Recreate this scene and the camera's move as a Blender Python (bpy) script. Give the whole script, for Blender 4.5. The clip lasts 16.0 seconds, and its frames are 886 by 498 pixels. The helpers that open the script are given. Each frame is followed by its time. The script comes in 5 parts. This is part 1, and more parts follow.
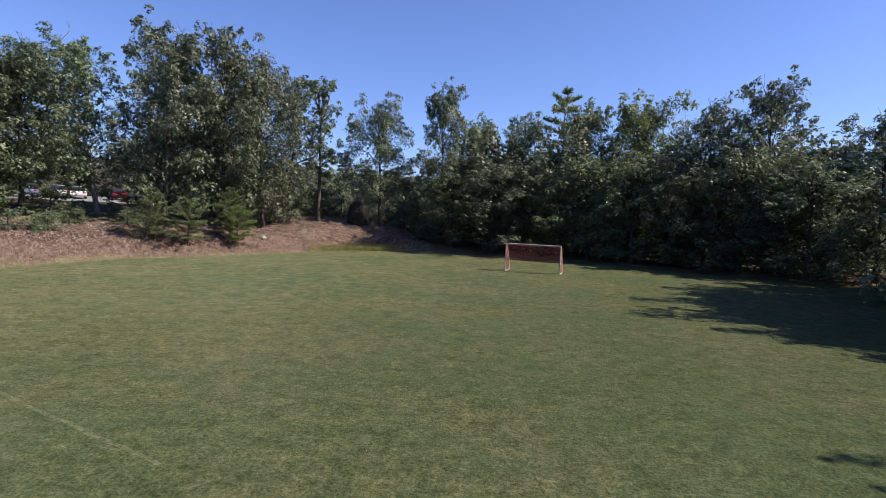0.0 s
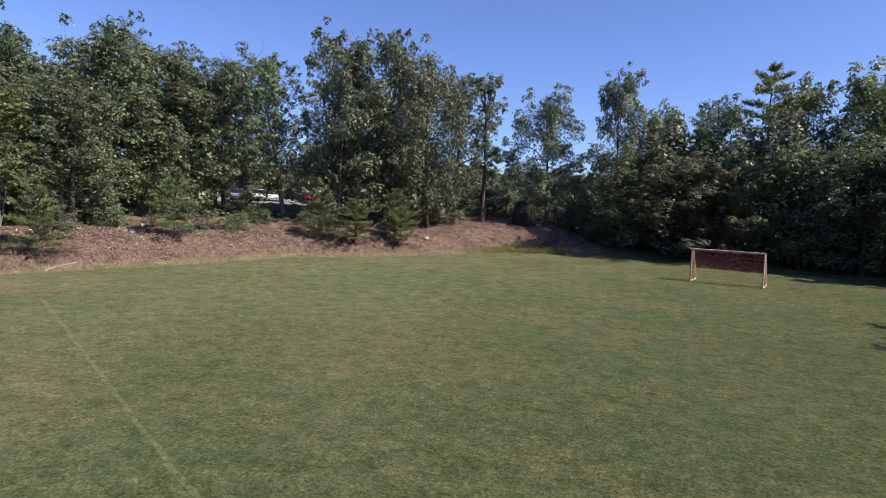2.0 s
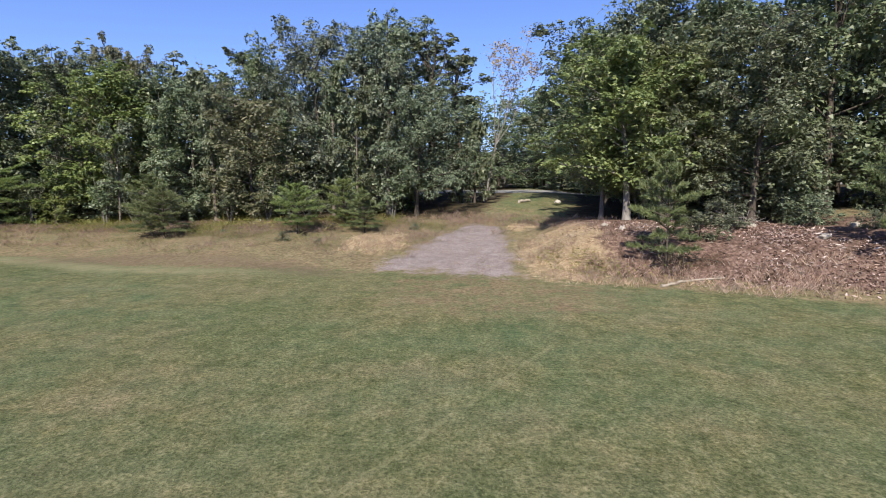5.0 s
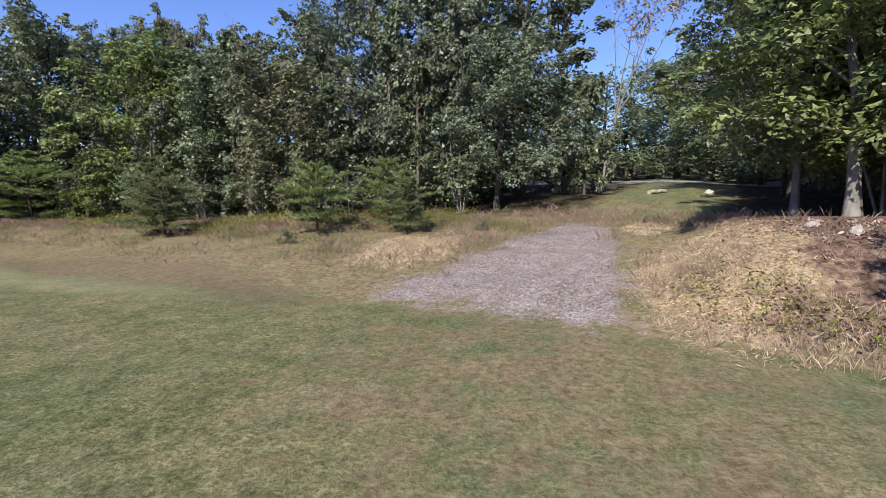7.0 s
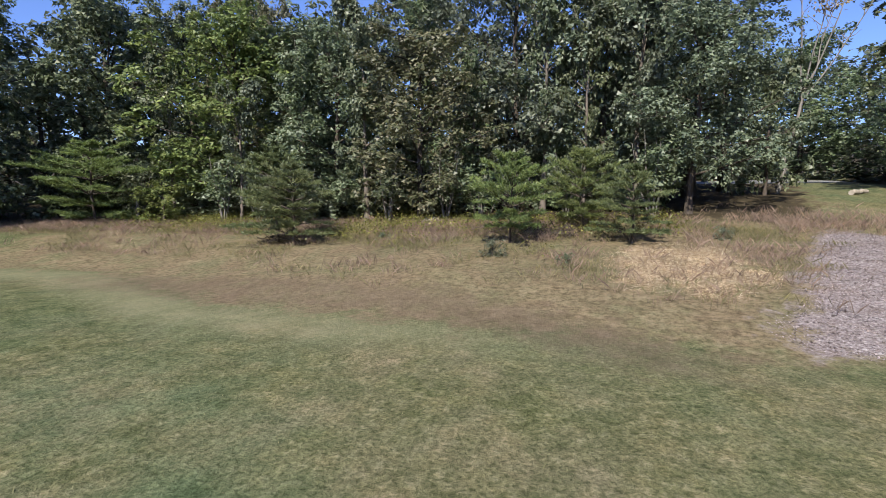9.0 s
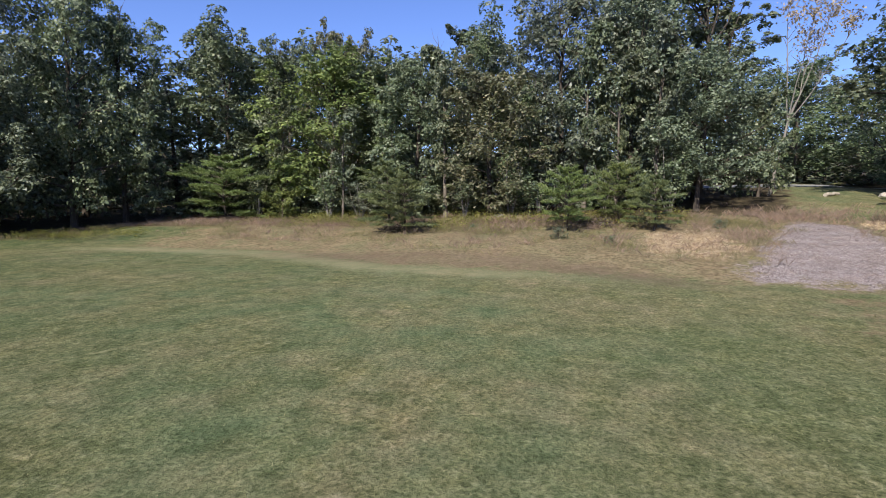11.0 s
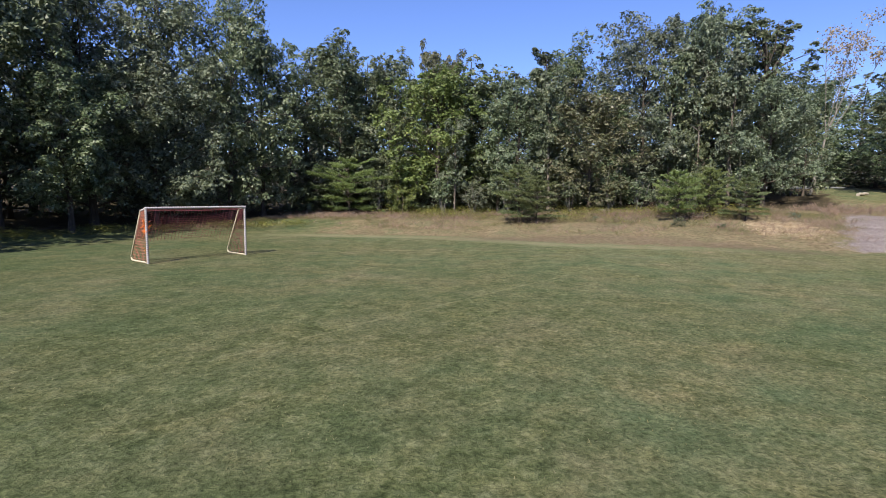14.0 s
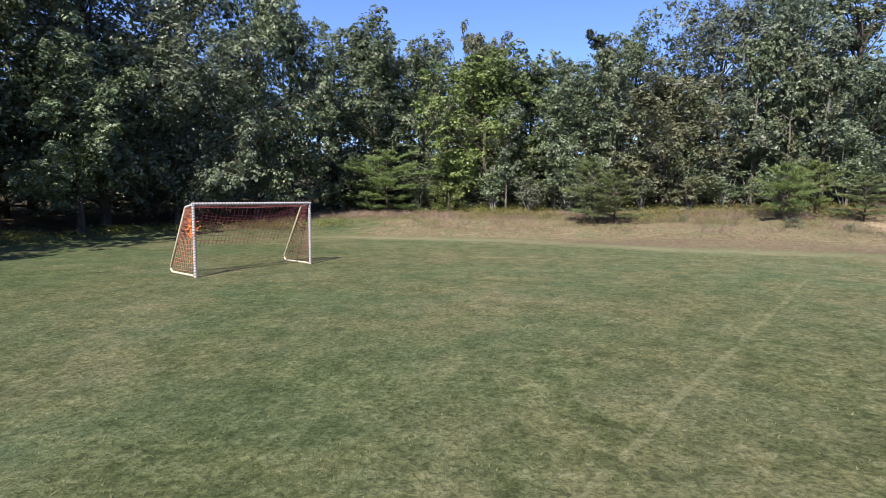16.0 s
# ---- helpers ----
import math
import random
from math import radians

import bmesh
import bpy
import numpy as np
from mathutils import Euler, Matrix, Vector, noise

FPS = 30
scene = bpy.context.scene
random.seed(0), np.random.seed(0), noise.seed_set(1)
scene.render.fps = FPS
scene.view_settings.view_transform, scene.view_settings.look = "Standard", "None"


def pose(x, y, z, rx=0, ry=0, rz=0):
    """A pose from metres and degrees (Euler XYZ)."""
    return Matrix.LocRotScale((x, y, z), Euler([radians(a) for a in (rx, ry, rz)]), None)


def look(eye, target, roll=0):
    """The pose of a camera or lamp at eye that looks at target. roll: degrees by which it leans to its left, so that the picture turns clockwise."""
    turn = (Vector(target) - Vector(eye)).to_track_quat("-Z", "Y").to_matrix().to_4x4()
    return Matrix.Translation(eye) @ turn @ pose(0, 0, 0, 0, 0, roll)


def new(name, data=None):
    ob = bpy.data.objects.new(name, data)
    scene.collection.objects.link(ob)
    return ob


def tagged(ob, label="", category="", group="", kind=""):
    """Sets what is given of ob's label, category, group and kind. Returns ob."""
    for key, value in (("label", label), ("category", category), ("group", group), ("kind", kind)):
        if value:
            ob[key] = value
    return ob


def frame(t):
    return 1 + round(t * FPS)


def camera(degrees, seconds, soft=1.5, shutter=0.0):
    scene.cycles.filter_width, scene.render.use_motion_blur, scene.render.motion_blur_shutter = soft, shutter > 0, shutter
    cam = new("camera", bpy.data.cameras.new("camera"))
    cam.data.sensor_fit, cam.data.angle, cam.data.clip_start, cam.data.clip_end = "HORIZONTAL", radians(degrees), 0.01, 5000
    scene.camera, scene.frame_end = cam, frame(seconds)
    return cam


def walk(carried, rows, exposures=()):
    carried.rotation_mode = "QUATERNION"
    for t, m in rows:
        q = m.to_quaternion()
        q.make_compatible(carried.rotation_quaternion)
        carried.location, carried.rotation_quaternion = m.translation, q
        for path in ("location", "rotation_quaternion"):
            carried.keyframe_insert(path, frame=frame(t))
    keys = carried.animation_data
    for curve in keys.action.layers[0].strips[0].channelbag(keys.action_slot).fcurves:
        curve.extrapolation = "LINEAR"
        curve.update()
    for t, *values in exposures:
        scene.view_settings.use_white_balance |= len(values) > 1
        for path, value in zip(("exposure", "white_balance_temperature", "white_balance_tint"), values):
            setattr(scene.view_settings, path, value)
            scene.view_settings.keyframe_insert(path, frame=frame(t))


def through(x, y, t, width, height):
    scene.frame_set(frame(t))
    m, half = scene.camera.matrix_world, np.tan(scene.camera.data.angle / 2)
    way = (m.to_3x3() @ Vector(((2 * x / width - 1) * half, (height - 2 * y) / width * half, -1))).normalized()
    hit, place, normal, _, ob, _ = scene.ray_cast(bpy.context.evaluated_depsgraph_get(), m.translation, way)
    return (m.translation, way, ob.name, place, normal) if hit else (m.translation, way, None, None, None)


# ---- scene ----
cam = camera(77.76, 16.0, soft=0.5)
PATH = [
    (0, (-0.903, 0.224, 4.234), (-1.005, 2.217, 4.099), 2.32),
    (0.5, (-0.763, 0.417, 4.250), (-1.041, 2.392, 4.109), 2.19),
    (1, (-0.560, 0.580, 4.238), (-1.025, 2.520, 4.089), 2.11),
    (1.5, (-0.544, 1.580, 4.240), (-1.085, 3.499, 4.088), 2.06),
    (2, (-0.723, 3.177, 4.232), (-1.431, 5.041, 4.075), 2.01),
    (2.5, (-1.088, 5.374, 4.209), (-2.100, 7.091, 4.040), 1.80),
    (3, (-2.201, 7.780, 4.280), (-3.528, 9.264, 4.091), 1.73),
    (3.5, (-3.786, 10.215, 3.919), (-5.379, 11.410, 3.729), 1.18),
    (4, (-5.780, 12.244, 3.826), (-7.581, 13.090, 3.629), 1.04),
    (4.5, (-7.931, 13.945, 3.785), (-9.878, 14.346, 3.574), 0.70),
    (5, (-10.336, 15.721, 3.619), (-12.321, 15.609, 3.397), 0.19),
    (5.2, (-11.461, 16.474, 3.487), (-13.429, 16.192, 3.264), 0.13),
    (5.9, (-15.614, 18.220, 3.162), (-17.546, 17.754, 2.939), -0.02),
    (6.6, (-19.801, 18.154, 2.856), (-21.709, 17.596, 2.637), -0.07),
    (7.3, (-22.206, 15.905, 2.675), (-24.108, 15.326, 2.460), -0.02),
    (7.5, (-22.488, 15.122, 2.623), (-24.391, 14.544, 2.410), 0.15),
    (8, (-23.114, 12.442, 2.593), (-25.024, 11.887, 2.382), 0.28),
    (8.5, (-24.016, 9.761, 2.610), (-25.926, 9.209, 2.398), 0.25),
    (9, (-24.002, 8.210, 2.631), (-25.913, 7.661, 2.417), 0.21),
    (9.2, (-23.673, 7.811, 2.645), (-25.579, 7.246, 2.431), 0.17),
    (9.9, (-21.742, 7.064, 2.656), (-23.645, 6.486, 2.445), 0.15),
    (10.6, (-17.936, 7.548, 2.644), (-19.834, 6.951, 2.439), 0.12),
    (11.3, (-14.206, 7.497, 2.652), (-16.103, 6.897, 2.449), 0.09),
    (11.5, (-13.331, 7.444, 2.676), (-15.230, 6.850, 2.468), -0.01),
    (12, (-11.164, 6.589, 2.684), (-13.070, 6.023, 2.473), -0.04),
    (12.5, (-9.433, 5.139, 2.651), (-11.345, 4.591, 2.442), 0.16),
    (13, (-8.061, 3.294, 2.591), (-9.979, 2.765, 2.384), 0.30),
    (13.5, (-7.089, 1.708, 2.445), (-9.009, 1.185, 2.242), 0.33),
    (14, (-6.600, 0.234, 2.353), (-8.523, -0.277, 2.156), 0.41),
    (14.5, (-6.564, -1.106, 2.219), (-8.490, -1.610, 2.027), 0.46),
    (15, (-7.354, -2.484, 2.098), (-9.283, -2.980, 1.909), 0.52),
    (15.5, (-9.024, -3.896, 2.077), (-10.955, -4.381, 1.886), 0.53),
    (16, (-10.045, -4.779, 2.120), (-11.973, -5.270, 1.922), 0.50),
]
walk(cam, [(t, look(eye, target, roll)) for t, eye, target, roll in PATH],
     exposures=((0.0, 0.95, 6950, 10), (2.5, 0.98, 7000, 10), (5.0, 1.05, 6800, 10), (9.0, 1.0, 6600, 10), (12.5, 1.0, 6750, 10), (14.5, 1.12, 6700, 10), (16.0, 1.31, 6600, 10)))

# ---- world, sun ----
SUN_DIR = Vector((1.0, -0.07, 0.98)).normalized()
world = bpy.data.worlds.new("sky")
scene.world = world
world.use_nodes = True
wn = world.node_tree.nodes
wl = world.node_tree.links
sky = wn.new("ShaderNodeTexSky")
sky.sky_type = 'NISHITA'
sky.sun_disc = False
sky.sun_elevation = math.asin(SUN_DIR.z)
sky.sun_rotation = math.atan2(SUN_DIR.x, SUN_DIR.y)
sky.air_density, sky.dust_density, sky.ozone_density, sky.altitude = 1.0, 1.6, 3.0, 1200
wn["Background"].inputs["Strength"].default_value = 0.076
sky_tint = wn.new("ShaderNodeMix")
sky_tint.data_type, sky_tint.blend_type = 'RGBA', 'MULTIPLY'
sky_tint.inputs[0].default_value = 1.0
sky_tint.inputs[7].default_value = (0.84, 0.95, 1.40, 1)
wl.new(sky.outputs["Color"], sky_tint.inputs[6])
wl.new(sky_tint.outputs[2], wn["Background"].inputs["Color"])
sun_data = bpy.data.lights.new("sun", 'SUN')
sun_data.energy, sun_data.angle, sun_data.color = 4.0, radians(0.55), (1.0, 0.95, 0.86)
sun = new("sun", sun_data)
sun.matrix_world = look(SUN_DIR * 80, (0, 0, 0))


# ---- materials ----
class Mat:
    """A node material with a Principled shader and short ways to add nodes."""

    def __init__(self, name, color=(0.5, 0.5, 0.5), rough=0.8, metal=0.0, spec=0.3):
        self.m = bpy.data.materials.new(name)
        self.m.use_nodes = True
        self.n, self.l = self.m.node_tree.nodes, self.m.node_tree.links
        self.p = self.n["Principled BSDF"]
        self.p.inputs["Base Color"].default_value = (*color, 1)
        self.p.inputs["Roughness"].default_value = rough
        self.p.inputs["Metallic"].default_value = metal
        self.p.inputs["Specular IOR Level"].default_value = spec

    def node(self, kind, **values):
        made = self.n.new(kind)
        for key, value in values.items():
            made.inputs[key.replace("_", " ")].default_value = value
        return made

    def link(self, a, b):
        self.l.new(a, b)

    def coords(self):
        return self.n.new("ShaderNodeTexCoord").outputs["Object"]

    def noise(self, scale, detail=4.0, rough=0.6, where=None, torn=0.0):
        t = self.node("ShaderNodeTexNoise", Scale=scale, Detail=detail, Roughness=rough, Distortion=torn)
        self.link(where or self.coords(), t.inputs["Vector"])
        return t.outputs["Fac"]

    def ramp(self, fac, stops):
        r = self.n.new("ShaderNodeValToRGB")
        while len(r.color_ramp.elements) < len(stops):
            r.color_ramp.elements.new(0.5)
        for e, (at, c) in zip(r.color_ramp.elements, stops):
            e.position, e.color = at, (*c, 1) if len(c) == 3 else c
        self.link(fac, r.inputs["Fac"])
        return r.outputs["Color"]

    def mix(self, fac, a, b, kind='MIX'):
        x = self.n.new("ShaderNodeMix")
        x.data_type, x.blend_type = 'RGBA', kind
        for key, v in ((0, fac), (6, a), (7, b)):
            if isinstance(v, (int, float)):
                x.inputs[key].default_value = v
            elif isinstance(v, tuple):
                x.inputs[key].default_value = (*v, 1)
            else:
                self.link(v, x.inputs[key])
        return x.outputs[2]

    def math(self, op, a, b=0.0, c=0.0, clamp=False):
        x = self.n.new("ShaderNodeMath")
        x.operation, x.use_clamp = op, clamp
        for k, v in enumerate((a, b, c)):
            if isinstance(v, (int, float)):
                x.inputs[k].default_value = v
            else:
                self.link(v, x.inputs[k])
        return x.outputs[0]

    def attr(self, name):
        a = self.n.new("ShaderNodeAttribute")
        a.attribute_name = name
        return a.outputs["Fac"]

    def color(self, out):
        self.link(out, self.p.inputs["Base Color"])

    def bump(self, fac, strength=0.5, distance=0.02):
        b = self.node("ShaderNodeBump", Strength=strength, Distance=distance)
        self.link(fac, b.inputs["Height"])
        self.link(b.outputs["Normal"], self.p.inputs["Normal"])
        return b


def simple(name, a, b, scale=8.0, rough=0.7, metal=0.0, bump=0.2, spec=0.3):
    m = Mat(name, a, rough, metal, spec)
    n = m.noise(scale)
    m.color(m.ramp(n, ((0.3, a), (0.7, b))))
    m.bump(m.noise(scale * 4), bump, 0.01)
    return m.m


def leaf_material(name, dark, mid, light, through=0.3, hue=0.03, gloss=0.45, vary=0.0):
    """Leaf colours vary from leaf to leaf and from tree to tree; some light comes through."""
    m = Mat(name, mid, 0.45, 0.0, gloss)
    geo = m.n.new("ShaderNodeNewGeometry")
    info = m.n.new("ShaderNodeObjectInfo")
    c = m.ramp(geo.outputs["Random Per Island"], ((0.0, dark), (0.5, mid), (1.0, light)))
    patch = m.noise(0.45, 2.0)
    c = m.mix(m.math('MULTIPLY', patch, 0.4), c, tuple(v * 0.6 for v in mid))
    clump = m.ramp(m.noise(1.7, 3.0), ((0.36, (0.72, 0.74, 0.74)), (0.52, (1, 1, 1)), (0.68, (1.24, 1.18, 1.06))))
    c = m.mix(1.0, c, clump, 'MULTIPLY')
    hsv = m.node("ShaderNodeHueSaturation")
    m.link(c, hsv.inputs["Color"])
    m.link(m.math('MULTIPLY_ADD', info.outputs["Random"], hue, 0.5 - hue * 0.55), hsv.inputs["Hue"])
    m.link(m.math('MULTIPLY_ADD', info.outputs["Random"], 0.35, 0.82), hsv.inputs["Value"])
    if vary:
        other = m.math('FRACT', m.math('MULTIPLY', info.outputs["Random"], 7.31), 0.0)
        m.link(m.math('MULTIPLY_ADD', other, vary, 0.94 - vary * 0.5), hsv.inputs["Saturation"])
    m.color(hsv.outputs["Color"])
    t = m.n.new("ShaderNodeBsdfTranslucent")
    m.link(hsv.outputs["Color"], t.inputs["Color"])
    x = m.node("ShaderNodeMixShader")
    x.inputs[0].default_value = through
    m.link(m.p.outputs[0], x.inputs[1])
    m.link(t.outputs[0], x.inputs[2])
    m.link(x.outputs[0], m.n["Material Output"].inputs["Surface"])
    return m.m


LEAF = leaf_material("oak_leaf", (0.064, 0.091, 0.050), (0.148, 0.187, 0.100), (0.298, 0.330, 0.218), 0.37, 0.045, vary=0.4)
LEAF_BRIGHT = leaf_material("bright_leaf", (0.095, 0.132, 0.042), (0.170, 0.218, 0.072), (0.29, 0.325, 0.125), 0.36, vary=0.3)
LEAF_TAN = leaf_material("turning_leaf", (0.100, 0.128, 0.060), (0.178, 0.198, 0.108), (0.35, 0.325, 0.21), 0.4)
LEAF_DRY = leaf_material("dry_leaf", (0.22, 0.15, 0.08), (0.34, 0.25, 0.15), (0.46, 0.36, 0.24))
NEEDLE = leaf_material("pine_needle", (0.085, 0.115, 0.048), (0.155, 0.195, 0.082), (0.25, 0.28, 0.13), 0.32)
NEEDLE_BRIGHT = leaf_material("young_pine_needle", (0.105, 0.155, 0.050), (0.18, 0.245, 0.082), (0.27, 0.33, 0.125), 0.32)
FORB = leaf_material("weed_leaf", (0.115, 0.135, 0.032), (0.20, 0.215, 0.05), (0.34, 0.32, 0.085), 0.3)
DRY_GRASS = leaf_material("dry_grass_blade", (0.19, 0.135, 0.105), (0.29, 0.215, 0.165), (0.42, 0.33, 0.25), 0.25, gloss=0.12)
OLIVE_GRASS = leaf_material("olive_grass_blade", (0.125, 0.120, 0.058), (0.190, 0.176, 0.088), (0.28, 0.25, 0.14), 0.25, gloss=0.12)
RED_GRASS = leaf_material("reddish_grass_blade", (0.27, 0.18, 0.15), (0.41, 0.295, 0.24), (0.53, 0.42, 0.345), 0.25, gloss=0.12)
STRAW = leaf_material("straw", (0.36, 0.27, 0.165), (0.60, 0.485, 0.31), (0.78, 0.68, 0.50), 0.1, gloss=0.12)
CHIP = leaf_material("weathered_chip", (0.34, 0.27, 0.245), (0.50, 0.42, 0.385), (0.70, 0.63, 0.585), 0.05, gloss=0.12)
LITTER = leaf_material("fallen_leaf", (0.13, 0.078, 0.064), (0.30, 0.205, 0.172), (0.54, 0.44, 0.395), 0.05, gloss=0.12)
BLADE = leaf_material("lawn_blade", (0.115, 0.125, 0.056), (0.165, 0.172, 0.085), (0.22, 0.22, 0.12), 0.3, gloss=0.1)


def bark(name, a, b, scale):
    m = Mat(name, a, 0.9, 0, 0.2)
    mp = m.node("ShaderNodeMapping")
    mp.inputs["Scale"].default_value = (1, 1, 0.22)
    m.link(m.coords(), mp.inputs["Vector"])
    n = m.noise(scale, 5, 0.7, mp.outputs[0])
    m.color(m.ramp(n, ((0.3, a), (0.65, b))))
    m.bump(n, 0.8, 0.03)
    return m.m


BARK = bark("oak_bark", (0.036, 0.029, 0.023), (0.105, 0.086, 0.07), 9)
BARK_GREY = bark("grey_bark", (0.075, 0.062, 0.05), (0.20, 0.17, 0.14), 8)
BARK_PALE = bark("pale_bark", (0.10, 0.09, 0.08), (0.26, 0.24, 0.215), 7)


def ground_material():
    """Mown lawn, bare bank, gravel track and woodland floor, laid out by the ground's own zones."""
    m = Mat("ground", rough=0.95, spec=0.1)
    co = m.coords()
    big = m.noise(0.09, 3, 0.6, co)
    mid = m.noise(0.7, 5, 0.65, co)
    fine = m.noise(15, 5, 0.72, co, 0.5)
    tuft = m.noise(5.0, 5, 0.75, co)
    pos = m.n.new("ShaderNodeSeparateXYZ")
    m.link(co, pos.inputs[0])
    lawn = m.ramp(tuft, ((0.34, (0.068, 0.078, 0.027)), (0.5, (0.125, 0.132, 0.053)), (0.68, (0.205, 0.204, 0.102))))
    tan = m.math('MULTIPLY', m.ramp(mid, ((0.40, (0, 0, 0)), (0.66, (1, 1, 1)))), m.ramp(m.noise(0.22, 4, 0.6, co), ((0.40, (0.15, 0.15, 0.15)), (0.62, (0.85, 0.85, 0.85)))))
    lawn = m.mix(m.math('MULTIPLY', tan, m.math('MULTIPLY_ADD', pos.outputs[0], -0.02, 0.42, True)), lawn, (0.205, 0.182, 0.100))
    lush = m.math('MULTIPLY', m.ramp(big, ((0.36, (0, 0, 0)), (0.56, (1, 1, 1)))), m.ramp(m.noise(0.5, 5, 0.7, co), ((0.38, (0, 0, 0)), (0.66, (0.8, 0.8, 0.8)))))
    lawn = m.mix(lush, lawn, (0.092, 0.130, 0.058))
    patch = m.ramp(m.noise(1.6, 6, 0.68, co), ((0.36, (0.70, 0.75, 0.72)), (0.5, (1, 1, 1.04)), (0.64, (1.28, 1.19, 1.25))))
    lawn = m.mix(1.0, lawn, patch, 'MULTIPLY')
    band = m.ramp(m.noise(0.16, 3, 0.55, co), ((0.38, (0.85, 0.93, 0.87)), (0.62, (1.12, 1.05, 1.06))))
    lawn = m.mix(1.0, lawn, band, 'MULTIPLY')
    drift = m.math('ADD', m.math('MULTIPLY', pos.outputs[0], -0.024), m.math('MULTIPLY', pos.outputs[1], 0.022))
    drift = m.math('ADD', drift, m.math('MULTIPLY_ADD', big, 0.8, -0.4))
    # brightness put into the colour: north-east lawn dimmed to offset the raised exposure
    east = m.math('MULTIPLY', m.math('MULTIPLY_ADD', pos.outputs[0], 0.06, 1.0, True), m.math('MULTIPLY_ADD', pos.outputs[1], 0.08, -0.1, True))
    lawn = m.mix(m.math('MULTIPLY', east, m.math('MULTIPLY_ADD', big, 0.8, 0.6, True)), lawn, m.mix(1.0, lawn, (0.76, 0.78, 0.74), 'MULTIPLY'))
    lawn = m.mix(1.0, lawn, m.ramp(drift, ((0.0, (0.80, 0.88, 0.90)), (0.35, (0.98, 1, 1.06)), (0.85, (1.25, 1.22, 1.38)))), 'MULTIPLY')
    speck = m.ramp(m.noise(15, 5, 0.72, co, 0.5), ((0.37, (0.50, 0.54, 0.47)), (0.5, (0.95, 0.95, 0.95)), (0.63, (1.44, 1.38, 1.40))))
    lawn = m.mix(1.0, lawn, speck, 'MULTIPLY')
    dry = m.ramp(m.noise(3.0, 6, 0.75, co), ((0.3, (0.150, 0.115, 0.066)), (0.5, (0.258, 0.202, 0.122)), (0.72, (0.360, 0.296, 0.190))))
    bank = m.ramp(m.noise(4.5, 7, 0.8, co), ((0.36, (0.050, 0.032, 0.026)), (0.49, (0.170, 0.105, 0.084)), (0.61, (0.320, 0.225, 0.185)), (0.74, (0.500, 0.410, 0.360))))
    holes = m.ramp(m.noise(0.9, 5, 0.7, co), ((0.36, (0.42, 0.40, 0.36)), (0.50, (1, 1, 1))))
    bank = m.mix(1.0, bank, holes, 'MULTIPLY')
    grav = m.ramp(m.noise(13, 6, 0.8, co), ((0.35, (0.120, 0.094, 0.090)), (0.5, (0.320, 0.272, 0.268)), (0.65, (0.600, 0.550, 0.540))))
    grav = m.mix(1.0, grav, m.ramp(m.noise(1.4, 5, 0.7, co), ((0.38, (0.82, 0.77, 0.74)), (0.62, (1.12, 1.12, 1.13)))), 'MULTIPLY')
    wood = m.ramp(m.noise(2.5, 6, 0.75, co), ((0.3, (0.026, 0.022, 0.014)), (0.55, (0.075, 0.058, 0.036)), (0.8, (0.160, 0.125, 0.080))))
    road = m.ramp(m.noise(9, 5, 0.7, co), ((0.3, (0.22, 0.215, 0.21)), (0.7, (0.36, 0.355, 0.345))))
    straw = m.ramp(m.noise(11, 6, 0.8, co), ((0.38, (0.130, 0.085, 0.052)), (0.5, (0.400, 0.290, 0.180)), (0.70, (0.690, 0.580, 0.430))))
    edge = m.math('MULTIPLY_ADD', m.noise(1.1, 7, 0.72, co), 2.4, -1.2)

    def zone(name, soft=2.5):
        here = m.attr(name)
        worn_edge = m.math('MULTIPLY_ADD', m.math('ADD', here, edge), soft, 0.5 - 0.5 * soft, True)
        return m.math('MULTIPLY', worn_edge, m.math('MULTIPLY', here, 12.0, 0.0, True))

    sep = m.n.new("ShaderNodeSeparateXYZ")
    m.link(co, sep.inputs[0])
    for ox, oy, ax, ay, reach in ((-20.0, -1.95, 0.906, -0.423, 7.0), (-14.6, 13.2, 0.885, -0.465, 10.0), (-15.6, 6.25, 0.64, -0.768, 1.6)):
        dx, dy = m.math('SUBTRACT', sep.outputs[0], ox), m.math('SUBTRACT', sep.outputs[1], oy)
        along = m.math('ADD', m.math('MULTIPLY', dx, ax), m.math('MULTIPLY', dy, ay))
        off = m.math('ADD', m.math('MULTIPLY', dx, -ay), m.math('MULTIPLY', dy, ax))
        off = m.math('ADD', off, m.math('MULTIPLY_ADD', mid, 0.25, -0.125))
        on = m.math('MULTIPLY', m.math('LESS_THAN', m.math('ABSOLUTE', off), 0.05), m.math('LESS_THAN', m.math('ABSOLUTE', along), reach))
        worn = m.ramp(m.noise(2.3, 5, 0.8, co), ((0.40, (0.05, 0.05, 0.05)), (0.62, (1, 1, 1))))
        lawn = m.mix(m.math('MULTIPLY', m.math('MULTIPLY', on, worn), 0.42), lawn, (0.34, 0.315, 0.185))
    dry = m.mix(m.math('MULTIPLY', m.ramp(m.noise(0.8, 5, 0.7, co), ((0.4, (0, 0, 0)), (0.65, (1, 1, 1)))), 0.68), dry, lawn)
    dry = m.mix(m.math('MULTIPLY', m.ramp(m.noise(0.55, 5, 0.7, co), ((0.45, (0, 0, 0)), (0.6, (1, 1, 1)))), 0.4), dry, (0.20, 0.140, 0.092))
    dry = m.mix(1.0, dry, m.ramp(m.noise(7.0, 5, 0.75, co), ((0.36, (0.55, 0.54, 0.52)), (0.5, (1, 1, 1)), (0.64, (1.3, 1.28, 1.26)))), 'MULTIPLY')
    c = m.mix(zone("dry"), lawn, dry)
